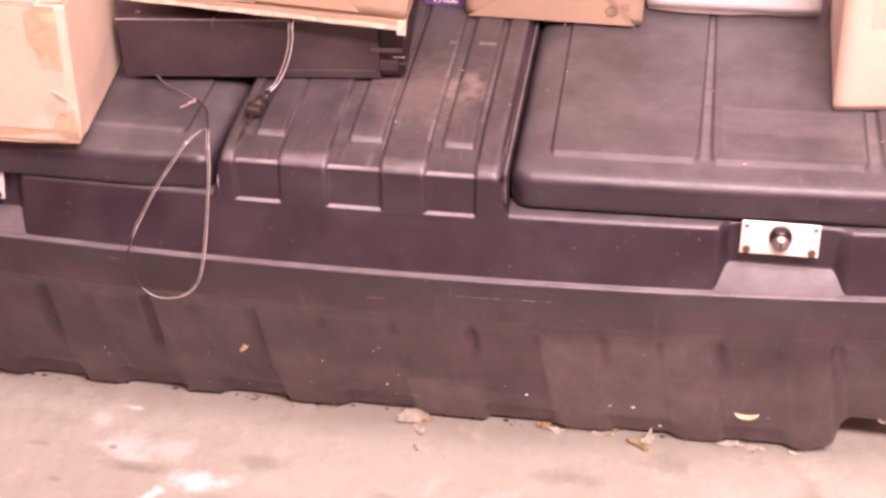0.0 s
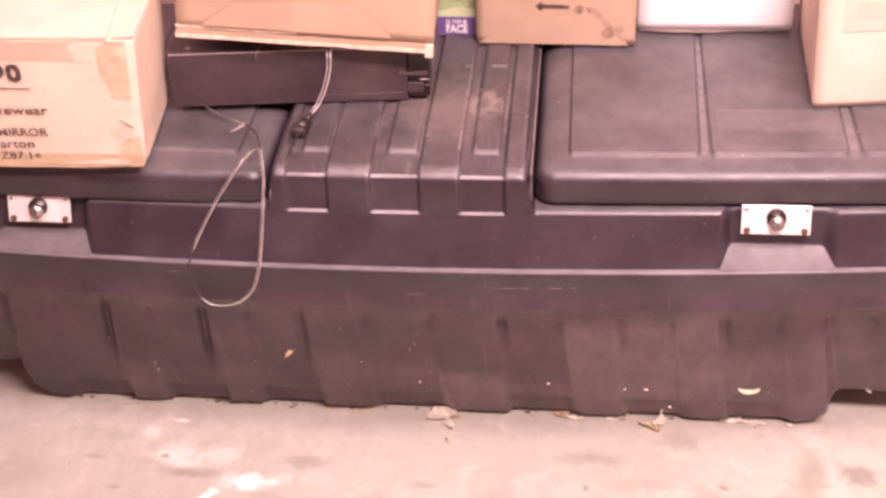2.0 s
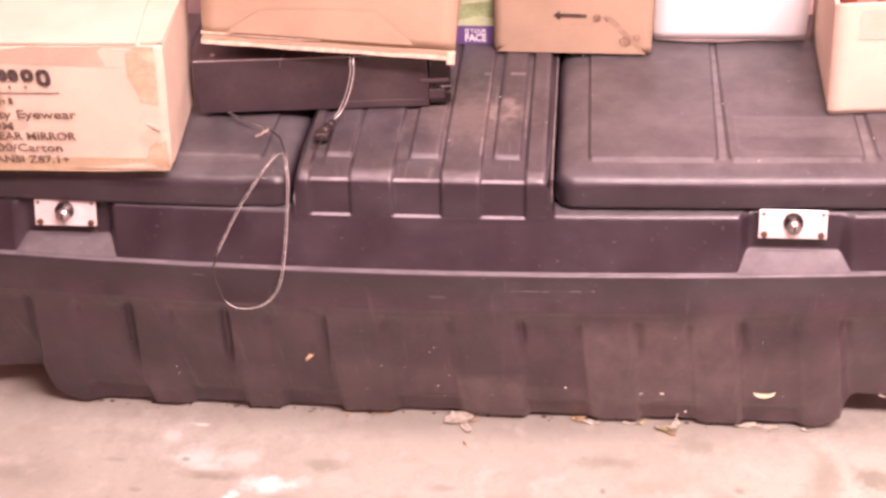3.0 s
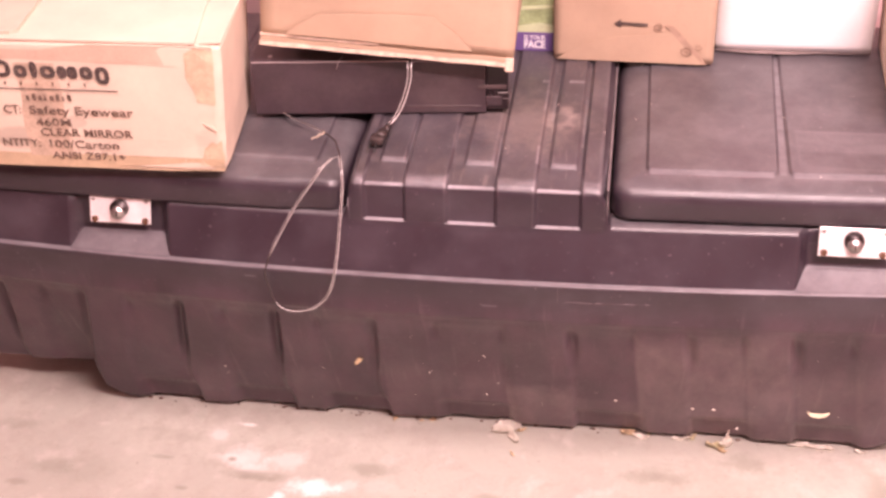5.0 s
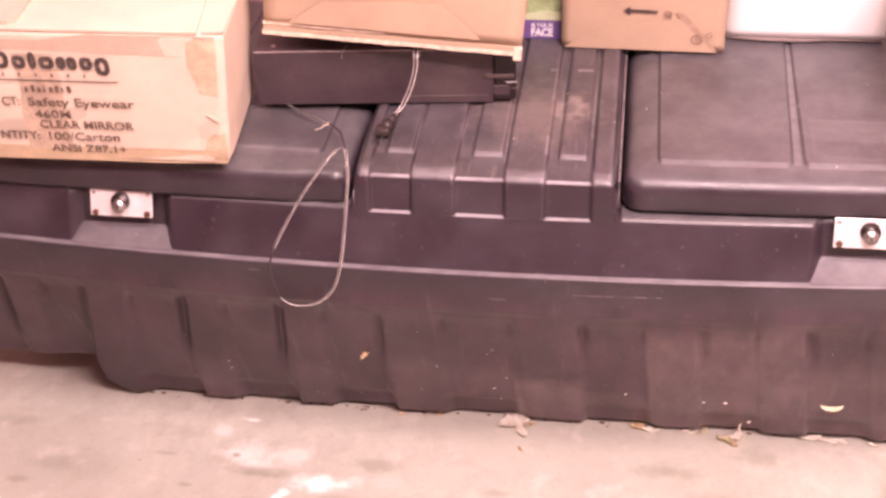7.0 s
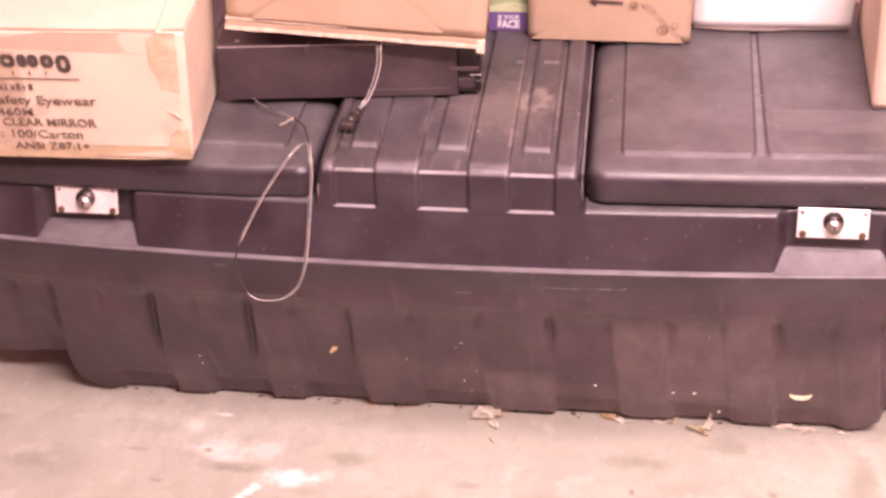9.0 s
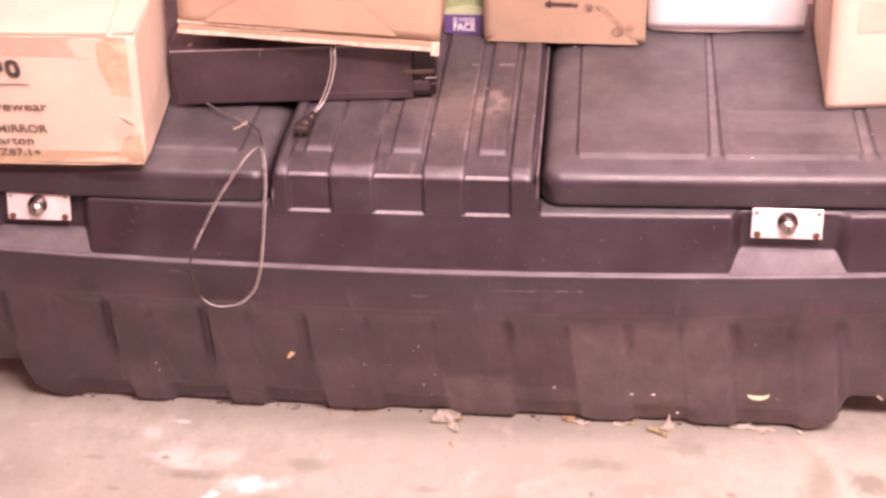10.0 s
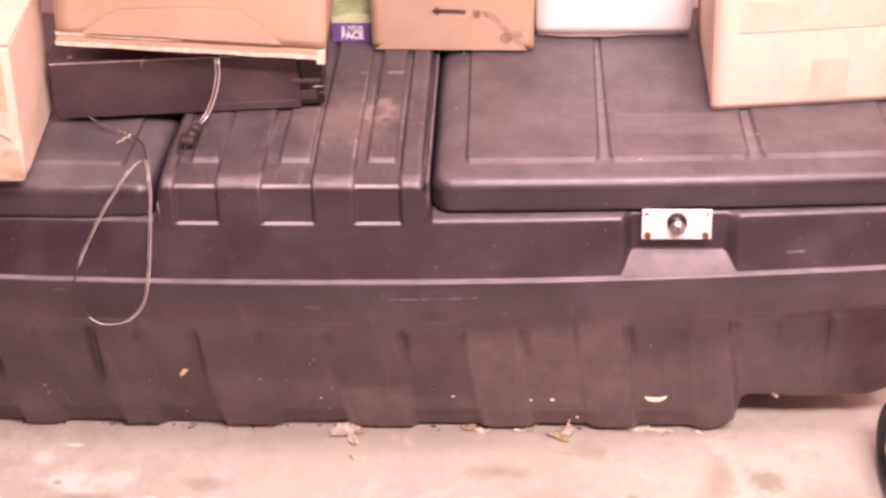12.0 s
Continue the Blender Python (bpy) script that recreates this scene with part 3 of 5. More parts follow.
def body_column(x):
    ax, b = abs(x), bow(x)
    wing = ease(0.612, 0.636, ax)
    heel = min(1.0, max(0.0, (ax - 0.572) / 0.070))
    zb = 0.062 * heel ** 1.4 + (0.060 * ((ax - 0.855) / 0.075) ** 2 if ax > 0.855 else 0.0)
    zb += (0.0016 * noise.noise((x * 30, 0, 0)) + 0.0046 * noise.noise((x * 130, 4, 0)) + 0.0050 * max(0.0, noise.noise((x * 310, 7, 0)))) * (1 - wing)
    top_y = -0.0255 + b

    def lower(z):
        foot = 0.117 + (top_y - 0.117) * z / 0.340
        end = 0.132 + (top_y + 0.004 - 0.132) * (z - 0.062) / 0.278
        return foot + (end - foot) * wing

    r, c, w = rib(x), crease(x), notch(x)
    rows = [(BACK, zb), (0.22, zb), (lower(zb) + 0.032, zb), (lower(zb) + 0.018 + 0.008 * (1 - r), zb + 0.0002)]
    n = 30
    for k in range(-5, n + 1):
        z = zb + 0.018 + (0.320 - zb) * k / n if k >= 0 else zb + (0.0015, 0.004, 0.007, 0.0105, 0.014)[k + 5]
        under = 0.011 * max(0.0, 1 - (z - zb) / 0.016) ** 2
        depth = ease(0.333, 0.298, z)
        hollow = 0.0045 * (1 - r) * depth * (1 - 0.35 * ease(0.0, 0.3, x)) + 0.0068 * (1 - r) * (1 - wing) * (1 - ease(0.062, 0.070, z - zb)) + 0.0042 * w * depth * ease(0.270, 0.300, z) + 0.0105 * c * depth * ease(0.12 + 0.09 * ease(-0.1, 0.2, x), 0.21 + 0.06 * ease(-0.1, 0.2, x), z)
        rows.append((lower(z) + hollow + under + 0.0015 * noise.noise((x * 11, z * 11, 5)), z))
    rows += [(-0.0263 + b, 0.3405), (-0.0278 + b, 0.344), (-0.0296 + b, 0.350), (-0.0320 + b, 0.378), (-0.0350 + b, 0.404), (-0.0354 + b, 0.4118), (-0.0350 + b, 0.4138), (-0.0343 + b, 0.4148), (-0.0330 + b, 0.4152)]
    # the lock wells: a floor rising from the ledge, slanted cheeks and an upright back
    well = max(1 - ease(0.062, 0.083, abs(x - at)) for at in WELLS)
    rows += [((-0.0270 + b) * (1 - well) + 0.0190 * well, 0.4154 + 0.0200 * well), ((-0.0265 + b) * (1 - well) + 0.0205 * well, 0.4158 + 0.0206 * well)]
    for k in range(9):
        t = k / 8
        y = -0.0260 + b + (0.0260 + 0.0035 - 0.012 * x * x) * t
        low = 0.4170 + 0.0200 * well
        rows.append((y * (1 - well) + (0.0215 + 0.0095 * t) * well, low + (0.487 - low) * t))
    edge = rows[-1][0]
    if MIDDLE[0] < x < MIDDLE[1]:
        q, pad = inside(x, POCKETS, 0.0035), inside(x, PADS, 0.004)
        y0 = edge - 0.0037
        flank = min(ease(MIDDLE[0], MIDDLE[0] + 0.014, x), 1 - ease(MIDDLE[1] - 0.014, MIDDLE[1], x))
        full = ((0.0037, 0.4872), (0.0038, 0.4874), (0.0045, 0.4884), (0.0046, 0.4890), (0.0098, 0.517), (0.0114, 0.5290), (0.0128, 0.5362), (0.0158, 0.5420), (0.0200, 0.5460), (0.0260, 0.5492), (0.0380, 0.5522), (0.0600, 0.5556),
                (0.0645, 0.5562), (0.0685, 0.5568), (0.1050, 0.5606), (0.4000, 0.5640), (BACK, 0.5630))
        cut = ((0.0037, 0.4872), (0.0042, 0.4875), (0.0102, 0.4882), (0.0106, 0.4890), (0.0158, 0.515), (0.0176, 0.5280), (0.0188, 0.5355), (0.0194, 0.5385), (0.0212, 0.5408), (0.0250, 0.5425), (0.0380, 0.5458), (0.0600, 0.5502),
               (0.0645, 0.5540), (0.0685, 0.5568), (0.1050, 0.5606), (0.4000, 0.5630), (BACK, 0.5618))
        for k, (f, h) in enumerate(zip(full, cut)):
            hz = h[1] - (0.0046 * (1 - pad) if k >= 12 else 0.0)
            z = f[1] * (1 - q) + hz * q
            z -= 0.012 * (1 - flank) ** 2 * ease(0.50, 0.56, z)
            rows.append((y0 * max(0, 1 - k / 10) + f[0] * (1 - q) + h[0] * q, z))
    else:
        gap = x - MIDDLE[1] if x > 0 else MIDDLE[0] - x
        fillet = 0.030 * max(0.0, 1 - gap / 0.010) ** 2
        for k, (dy, z) in enumerate(((0.0015, 0.4895), (0.0045, 0.4925), (0.009, 0.4938), (0.016, 0.4940), (0.034, 0.4940), (0.040, 0.4925), (0.042, 0.485))):
            rows.append((edge * (1 - well) + 0.031 * well + dy, z + fillet * (k < 5)))
        rows += [(edge + 0.045, 0.48 - 0.009 * k) for k in range(10)]
    lean = math.copysign(0.035 * ease(0.75, END, ax), x)
    return [(x + lean * z / 0.43 + splay(x, z), y, z) for y, z in rows]


def chest_body(chest):
    xs = set(np.arange(-END, END + 1e-6, 0.0035).round(4).tolist())
    for a, b in RIBS:
        for e in (a, b):
            xs |= {round(e + d, 4) for d in (-0.009, -0.006, -0.004, -0.0025, -0.001, 0.001, 0.0025, 0.004, 0.006)}
    for a, b in POCKETS + PADS:
        for e in (a, b):
            xs |= {round(e + d, 4) for d in (-0.0025, -0.0012, 0, 0.0012, 0.0025)}
    for at in WELLS:
        for d in (0.062, 0.067, 0.072, 0.077, 0.083):
            xs |= {round(at - d, 4), round(at + d, 4)}
    for e, s in ((MIDDLE[0], 1), (MIDDLE[1], -1)):
        xs |= {round(e + s * d, 4) for d in (-0.009, -0.007, -0.005, -0.0035, -0.002, -0.001, -0.0003, 0.0003, 0.002, 0.004, 0.007, 0.010)}
    columns = [body_column(x) for x in sorted(xs)]
    closed = [[(p[0], BACK, p[2]) for p in columns[0]]] + columns + [[(p[0], BACK, p[2]) for p in columns[-1]]]
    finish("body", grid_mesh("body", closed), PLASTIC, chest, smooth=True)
    part("back_panel", block(-0.95, 0.95, BACK, BACK + 0.006, 0.06, 0.49, 0.002), PLASTIC, chest)


LID_TOP = 0.5622


RIM = ((0.0, 0.0310), (0.0015, 0.0268), (0.003, 0.0240), (0.008, 0.0182), (0.014, 0.0145), (0.022, 0.0112), (0.030, 0.0090), (0.040, 0.0079))


def rim_fall(d):
    """How far the lid's rim lies below its panels, d in from the edge."""
    for (d0, f0), (d1, f1) in zip(RIM, RIM[1:]):
        if d < d1:
            return f0 + (f1 - f0) * (d - d0) / (d1 - d0)
    return RIM[-1][1]


def chest_lid(chest, x0, x1, drop, forward):
    """A lid with a rolled rim and three sunk panels; x0 is the side next to the middle section."""
    s = 1 if x1 > x0 else -1
    width = abs(x1 - x0)
    round_plan = 0.030
    us = sorted(set(np.concatenate([np.linspace(0, 0.06, 22), np.arange(0.0415, width - 0.04, 0.0016), np.linspace(width - 0.04, width, 12)]).round(4).tolist()))
    vs = np.concatenate([np.linspace(0, 0.07, 34), np.arange(0.073, 0.44, 0.007), [0.45, 0.47, 0.49, 0.51, 0.525]])
    panels = ((0.0455, 0.2315), (0.2435, 0.4365), (0.4510, 0.640))

    def front(u):
        x = x0 + s * u
        cut = 0.0
        for d in (u, width - u):
            if d < round_plan:
                cut = round_plan - math.sqrt(max(0, round_plan**2 - (round_plan - d) ** 2))
        return 0.0175 + 0.036 * x * x + cut - forward - 0.8 * forward * ease(0.05, 0.10, u)

    columns = []
    for u in us:
        x, yf = x0 + s * u, front(u)
        edge_y = 0.0175 + 0.036 * x * x - forward - 0.8 * forward * ease(0.05, 0.10, u)
        col = []
        for v in vs:
            y = yf + v * (BACK - 0.02 - yf) / 0.525
            # distance in from the rim, with a rounded corner in plan
            dx, dy = min(u, width - u), y - edge_y
            if dx < round_plan and dy < round_plan:
                d = round_plan - math.hypot(round_plan - dx, round_plan - dy)
            else:
                d = min(dx, dy)
            d = max(0.0, d)
            z = LID_TOP - drop - rim_fall(d)
            raised = 0.0
            for a, b in panels:
                # a rounded rectangle raised above the rim, its front edge a gentle slope
                left, right = u - a - 0.018 * (y - 0.06) * (a > 0.1), b + 0.040 * (y - 0.06) - u
                px, py = min(left, right), (y - (edge_y + 0.036)) * 0.42
                if px > 0 and py > 0:
                    e = 0.008 - math.hypot(max(0, 0.008 - px), max(0, 0.008 - py)) if px < 0.008 and py < 0.008 else min(px, py)
                    raised = max(raised, ease(0.0, 0.0052, e))
            z += 0.0042 * raised + 0.0008 * noise.noise((x * 7, y * 7, 2)) * ease(0.02, 0.05, d)
            col.append((x, y, z))
        zt = col[0][2]
        foot = [(x, yf + 0.004, 0.4985 - drop), (x, yf + 0.0005, 0.5005 - drop), (x, yf, 0.505 - drop), (x, yf - 0.0004, 0.520 - drop), (x, yf - 0.0002, zt - 0.003)]
        columns.append(foot + col)
    first = [(p[0] + s * 0.004, p[1], 0.4985 - drop) for p in columns[0]]
    wall = [(p[0], p[1], 0.505 - drop) for p in columns[0]]
    last = [(p[0], p[1], 0.4985 - drop) for p in columns[-1]]
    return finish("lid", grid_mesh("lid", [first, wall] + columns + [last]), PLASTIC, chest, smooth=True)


def chest_lock(chest, x, z):
    """A lock plate leaning back in its well, with a barrel, two rusty bolts and two rivets."""
    at = pose(x, 0.0165, z, -22)

    def put(bm):
        bm.transform(at)
        return bm

    plate_bm = block(-0.0475, 0.0475, -0.0015, 0.0015, -0.0205, 0.0205, 0.0008)
    for v in plate_bm.verts:
        v.co.y += 0.0012 * noise.noise((v.co.x * 40 + x, v.co.z * 40, 3))
    plate = part("lock_plate", put(plate_bm), CHROME, chest, "scuffed chrome lock plate with rusty bolts")
    part("lock_collar", put(rod((0, -0.011, 0.003), (0, 0.001, 0.003), 0.0128, 0.0142, 28, 0.002)), DARK_METAL, plate, smooth=True)
    part("lock_barrel", put(rod((0, -0.016, -0.0035), (0, -0.006, -0.0015), 0.0098, 0.0108, 24, 0.0015)), GREY_METAL, plate, smooth=True)
    part("keyhole", put(block(-0.0011, 0.0011, -0.0170, -0.0158, -0.0075, 0.0005)), GLOSS_BLACK, plate)
    for sx in (-1, 1):
        part("bolt", put(rod((sx * 0.0395, -0.0055, -0.0155), (sx * 0.0395, 0.0, -0.0155), 0.0046, 0.0054, 8, 0.001)), RUST, plate)
        part("rivet", put(rod((sx * 0.0415, -0.0030, 0.0145), (sx * 0.0415, 0.0, 0.0145), 0.0024, 0.0030, 10)), GREY_METAL, plate)


def tool_chest():
    chest = thing("truck_tool_chest", 0, 0.25, 0, "dusty black moulded plastic truck tool chest on concrete", "tool chest")
    chest_body(chest)
    chest_lid(chest, 0.1965, 0.945, 0.0, 0.0)
    chest_lid(chest, -0.1845, -0.945, 0.005, 0.006)
    for x, z in zip(LOCKS, (0.475, 0.482)):
        chest_lock(chest, x, z)
    # the upright edge of the tub showing in the gap beside the lid
    part("seam_ridge", block(0.1902, 0.1938, 0.014, 0.55, 0.49, 0.5500, 0.0010, 2), PLASTIC, chest)
    # a faint moulded label frame under the ledge, its edges coloured pale for the light they catch
    y = -0.0334 + bow(0.19)
    for x0, x1, front, z, thick, material in ((0.128, 0.177, -0.0006, 0.3856, 0.0008, LIT_EDGE), (0.181, 0.191, -0.0004, 0.3858, 0.0008, LIT_EDGE), (0.191, 0.221, 0.0000, 0.3862, 0.0006, FAINT_LIT_EDGE),
                                              (0.221, 0.238, 0.0007, 0.3866, 0.0008, LIT_EDGE), (0.238, 0.252, 0.0010, 0.3870, 0.0006, FAINT_LIT_EDGE), (0.252, 0.258, 0.0012, 0.3872, 0.0008, LIT_EDGE)):
        part("label_frame_edge", block(x0, x1, y + front, y + 0.004, z, z + thick), material, chest, "moulded label frame edge, coloured pale for caught light")
    part("label_frame_edge", block(0.1265, 0.1280, y - 0.0034, y + 0.004, 0.3864, 0.411), FAINT_LIT_EDGE, chest, "faint upright edge of a moulded label frame")
    return chest


# ---- cartons ----
def carton_shell(corners, z0, z1, seed, sag=0.004, rough=0.0012, n=14, top_shift=(0, 0), lid=True):
    """A closed carton over four ground corners (front left, front right, back right, back left), its walls a little bulged and dented."""
    bm = bmesh.new()
    c0 = [Vector((x, y, z0)) for x, y in corners]
    c1 = [Vector((x + top_shift[0], y + top_shift[1], z1)) for x, y in corners]
    faces = [(c0[i], c0[(i + 1) % 4], c1[(i + 1) % 4], c1[i]) for i in range(4)]
    faces.append((c0[3], c0[2], c0[1], c0[0]))
    if lid:
        faces.append((c1[0], c1[1], c1[2], c1[3]))
    for f, (a, b, c, d) in enumerate(faces):
        normal = (b - a).cross(d - a).normalized()
        grid = []
        for i in range(n + 1):
            u = i / n
            row = []
            for j in range(n + 1):
                v = j / n
                p = (a * (1 - u) + b * u) * (1 - v) + (d * (1 - u) + c * u) * v
                mid = 16 * u * (1 - u) * v * (1 - v)
                bulge = sag * mid if f < 4 else 0.0
                lump = rough * (noise.noise((p.x * 16 + seed, p.y * 16, p.z * 16)) + 0.5 * noise.noise((p.x * 45, p.y * 45 + seed, p.z * 45)))
                row.append(bm.verts.new(p + normal * (bulge + lump * min(1.0, mid * 3) * (f != 4))))
            grid.append(row)
        for i in range(n):
            for j in range(n):
                bm.faces.new((grid[i][j], grid[i + 1][j], grid[i + 1][j + 1], grid[i][j + 1]))
    bmesh.ops.remove_doubles(bm, verts=bm.verts, dist=0.0004)
    sharp = [e for e in bm.edges if len(e.link_faces) == 2 and e.calc_face_angle(0) > 0.9]
    bmesh.ops.bevel(bm, geom=sharp, offset=0.0022, segments=2, affect="EDGES")
    return bm


def ring_mark(x0, x1, y0, y1, thick, m):
    """A plain printed ring with square shoulders, filling the given rectangle."""
    bm = bmesh.new()
    n = 28
    loops = []
    for inset, h in ((0, 0), (0, 0.0003), (thick, 0.0003), (thick, 0)):
        rx, ry = max(0.0006, (x1 - x0) / 2 - inset), max(0.0006, (y1 - y0) / 2 - inset * 0.9)
        ring = []
        for k in range(n):
            c, d = math.cos(2 * math.pi * k / n), math.sin(2 * math.pi * k / n)
            ring.append(bm.verts.new(((x0 + x1) / 2 + rx * math.copysign(abs(c) ** 0.75, c), (y0 + y1) / 2 + ry * math.copysign(abs(d) ** 0.75, d), h)))
        loops.append(ring)
    for a, b in zip(loops, loops[1:] + loops[:1]):
        for k in range(n):
            bm.faces.new((a[k], a[(k + 1) % n], b[(k + 1) % n], b[k]))
    bm.transform(m)
    return bm


def dented(bm, dents, seed=0):
    """Pushes in what lies within the radius of each dent (place, radius, push), with a crumpled surface."""
    for v in bm.verts:
        for at, radius, push in dents:
            w = max(0.0, 1 - (v.co - Vector(at)).length / radius) ** 2
            if w:
                p = v.co * 55
                v.co += Vector(push) * w * (1 + 0.9 * noise.noise((p.x + seed, p.y, p.z)))
    return bm


def plane_to(a, b, up=(0, 0, 1), lift=0.0):
    """The pose of a picture plane whose x runs from a to b and whose y runs up, lifted off the surface."""
    a, b, up = Vector(a), Vector(b), Vector(up)
    x = (b - a).normalized()
    n = x.cross(up).normalized()
    y = n.cross(x)
    m = Matrix((x, y, n)).transposed().to_4x4()
    m.translation = a + n * lift
    return m


def patch(outline, thick, m, ragged=0.0, seed=0):
    """A thin flat piece with the given outline, in the plane of m."""
    bm = bmesh.new()
    pts = []
    for i, (p, q) in enumerate(zip(outline, outline[1:] + outline[:1])):
        steps = 6 if ragged else 1
        for k in range(steps):
            t = k / steps
            x, y = p[0] + (q[0] - p[0]) * t, p[1] + (q[1] - p[1]) * t
            pts.append((x + ragged * noise.noise((x * 300 + seed, y * 300, i)), y + ragged * noise.noise((y * 300, x * 300 + seed, i + 9))))
    lower = [bm.verts.new((x, y, 0)) for x, y in pts]
    upper = [bm.verts.new((x, y, thick)) for x, y in pts]
    bm.faces.new(upper)
    bm.faces.new(lower[::-1])
    for i in range(len(pts)):
        j = (i + 1) % len(pts)
        bm.faces.new((lower[i], lower[j], upper[j], upper[i]))
    bm.transform(m)
    return bm


def rect(x0, x1, y0, y1):
    return [(x0, y0), (x1, y0), (x1, y1), (x0, y1)]


REST = LID_TOP + 0.0012


def eyewear_carton():
    """The taped tan carton with printed lines."""
    z0, z1 = REST - 0.005, 0.757
    corners = ((-0.800, -0.004), (-0.352, 0.002), (-0.374, 0.212), (-0.815, 0.205))
    box = thing("shipping_carton", -0.585, 0.10, z0, "tan taped shipping carton printed with black lines, corners crushed", "carton", "cartons on the chest")
    dents = (((-0.352, 0.002, z0 + 0.004), 0.050, (-0.003, 0.004, 0.001)), ((-0.346, 0.003, z0 + 0.065), 0.040, (-0.002, 0.005, 0)), ((-0.337, 0.005, z1), 0.045, (-0.003, 0.005, -0.002)),
             ((-0.385, 0.002, z0 + 0.040), 0.030, (0, 0.003, 0)), ((-0.372, 0.004, z1 - 0.030), 0.034, (0, 0.003, 0)))
    part("shell", dented(carton_shell(corners, z0, z1, 3, 0.0, 0.0003, 30, (0.016, 0.003)), dents), TAN_CARD, box, smooth=True)
    face = plane_to((-0.800, -0.004, z0), (-0.352, 0.002, z0), (0.03, 0.015, 1), 0.0015)
    top = Matrix.Translation((0, 0, z1 + 0.0008))
    # top flaps, the outer ones lifted a little at the seam
    part("flap", dented(patch([(-0.790, -0.001), (-0.372, 0.005), (-0.392, 0.125), (-0.398, 0.209), (-0.798, 0.203)], 0.0032, top), dents), TAN_CARD, box)
    lift = Matrix.Translation((-0.336, 0, z1 + 0.002)) @ Matrix.Rotation(radians(-4), 4, "Y")
    part("flap", patch([(-0.030, 0.007), (0.000, 0.009), (-0.018, 0.212), (-0.052, 0.212), (-0.046, 0.13)], 0.0032, lift), PALE_CARD, box)
    low_face = face @ Matrix.Translation((0, 0, -0.0011))
    # tape: over the top edge, down the corner and along the foot
    part("tape", dented(patch([(0.0, 0.170), (0.16, 0.172), (0.20, 0.171), (0.300, 0.168), (0.410, 0.166), (0.447, 0.170), (0.452, 0.1965), (0.275, 0.1965), (0.240, 0.192), (0.205, 0.187), (0.0, 0.186)], 0.00015, low_face, 0.0015, 1), dents), TOP_TAPE, box, "tan paper tape folded over the top edge")
    part("tape", dented(patch([(0.410, 0.186), (0.408, 0.150), (0.417, 0.130), (0.420, 0.112), (0.446, 0.108), (0.449, 0.150), (0.452, 0.192), (0.425, 0.194)], 0.0001, low_face @ Matrix.Translation((0, 0, 0.0002)), 0.0012, 2), dents), CORNER_TAPE, box, "wrinkled tan tape at the corner")
    part("tape", dented(patch(rect(0.0, 0.447, 0.0, 0.022), 0.00015, low_face, 0.001, 3), dents), TAPE, box, "tan tape along the foot of the carton")
    part("tape", dented(patch([(0.410, 0.012), (0.447, 0.004), (0.448, 0.052), (0.438, 0.046), (0.432, 0.050), (0.421, 0.040)], 0.0003, low_face, 0.003, 4), dents), CORNER_TAPE, box, "wrinkled tan tape at the corner")
    # a long strip of yellowed tape, stained, crossing the print
    part("tape", patch([(0.156, 0.018), (0.222, 0.018), (0.221, 0.070), (0.224, 0.130), (0.219, 0.166), (0.160, 0.166), (0.163, 0.120), (0.157, 0.075)], 0.0002, low_face, 0.0015, 8), STAINED_TAPE, box, "yellowed stained tape strip across the print")
    # a torn crease by the corner
    part("torn_edge", patch([(0.424, 0.080), (0.432, 0.074), (0.444, 0.068), (0.436, 0.077)], 0.0012, face, 0.0015, 7), PALE_CARD, box)
    # the maker's mark is drawn as plain rings, the other lines are lettered
    w = Matrix.Translation((0, 0, 0.0006))
    for x0, x1, low, high in ((0.129, 0.1555, 0.1440, 0.1700), (0.1600, 0.1795, 0.1440, 0.1630), (0.1840, 0.1950, 0.1440, 0.1690), (0.1990, 0.2205, 0.1440, 0.1630), (0.2235, 0.2375, 0.1440, 0.1630), (0.2385, 0.2535, 0.1440, 0.1630), (0.2570, 0.2755, 0.1440, 0.1630), (0.2785, 0.2990, 0.1370, 0.1630)):
        part("print_mark", ring_mark(x0, x1, low, high, 0.0068, face @ w), INK, box)
    for i in range(6):
        part("print_bar", patch(rect(0.142 + 0.0235 * i, 0.1445 + 0.0235 * i, 0.1325, 0.1375), 0.0003, face @ w), FADED_INK, box)
    part("print_line", patch(rect(0.118, 0.307, 0.1255, 0.1270), 0.0003, face @ w), INK, box)
    for i in range(8):
        x = 0.170 + 0.0087 * i
        part("print_bar", patch(rect(x, x + (0.0055 if i % 3 else 0.0035), 0.1085, 0.1185 if i % 2 else 0.1160), 0.0003, face @ w, 0.0012, i), FADED_INK, box)
    for text, x0, x1, y, size in (("CT:", 0.131, 0.157, 0.0865, 0.0190), ("Safety Eyewear", 0.169, 0.324, 0.0865, 0.0190), ("460M", 0.176, 0.228, 0.0680, 0.0175), ("CLEAR MIRROR", 0.179, 0.317, 0.0520, 0.0175),
                                  ("NTITY:", 0.117, 0.175, 0.0330, 0.0180), ("100/Carton", 0.185, 0.293, 0.0330, 0.0180), ("ANSI Z87.1+", 0.189, 0.300, 0.0145, 0.0165)):
        lettering(text, size, face @ Matrix.Translation((x0, y, 0.0007)), FADED_INK, box, "print_text", 0.00012, label="black printed words on the carton", width=x1 - x0)
    # a paper sleeve lying on the flaps
    sheet = thing("paper_pad", -0.70, 0.09, z1 + 0.0045, "pinkish kraft paper pad lying on the carton", "paper pad")
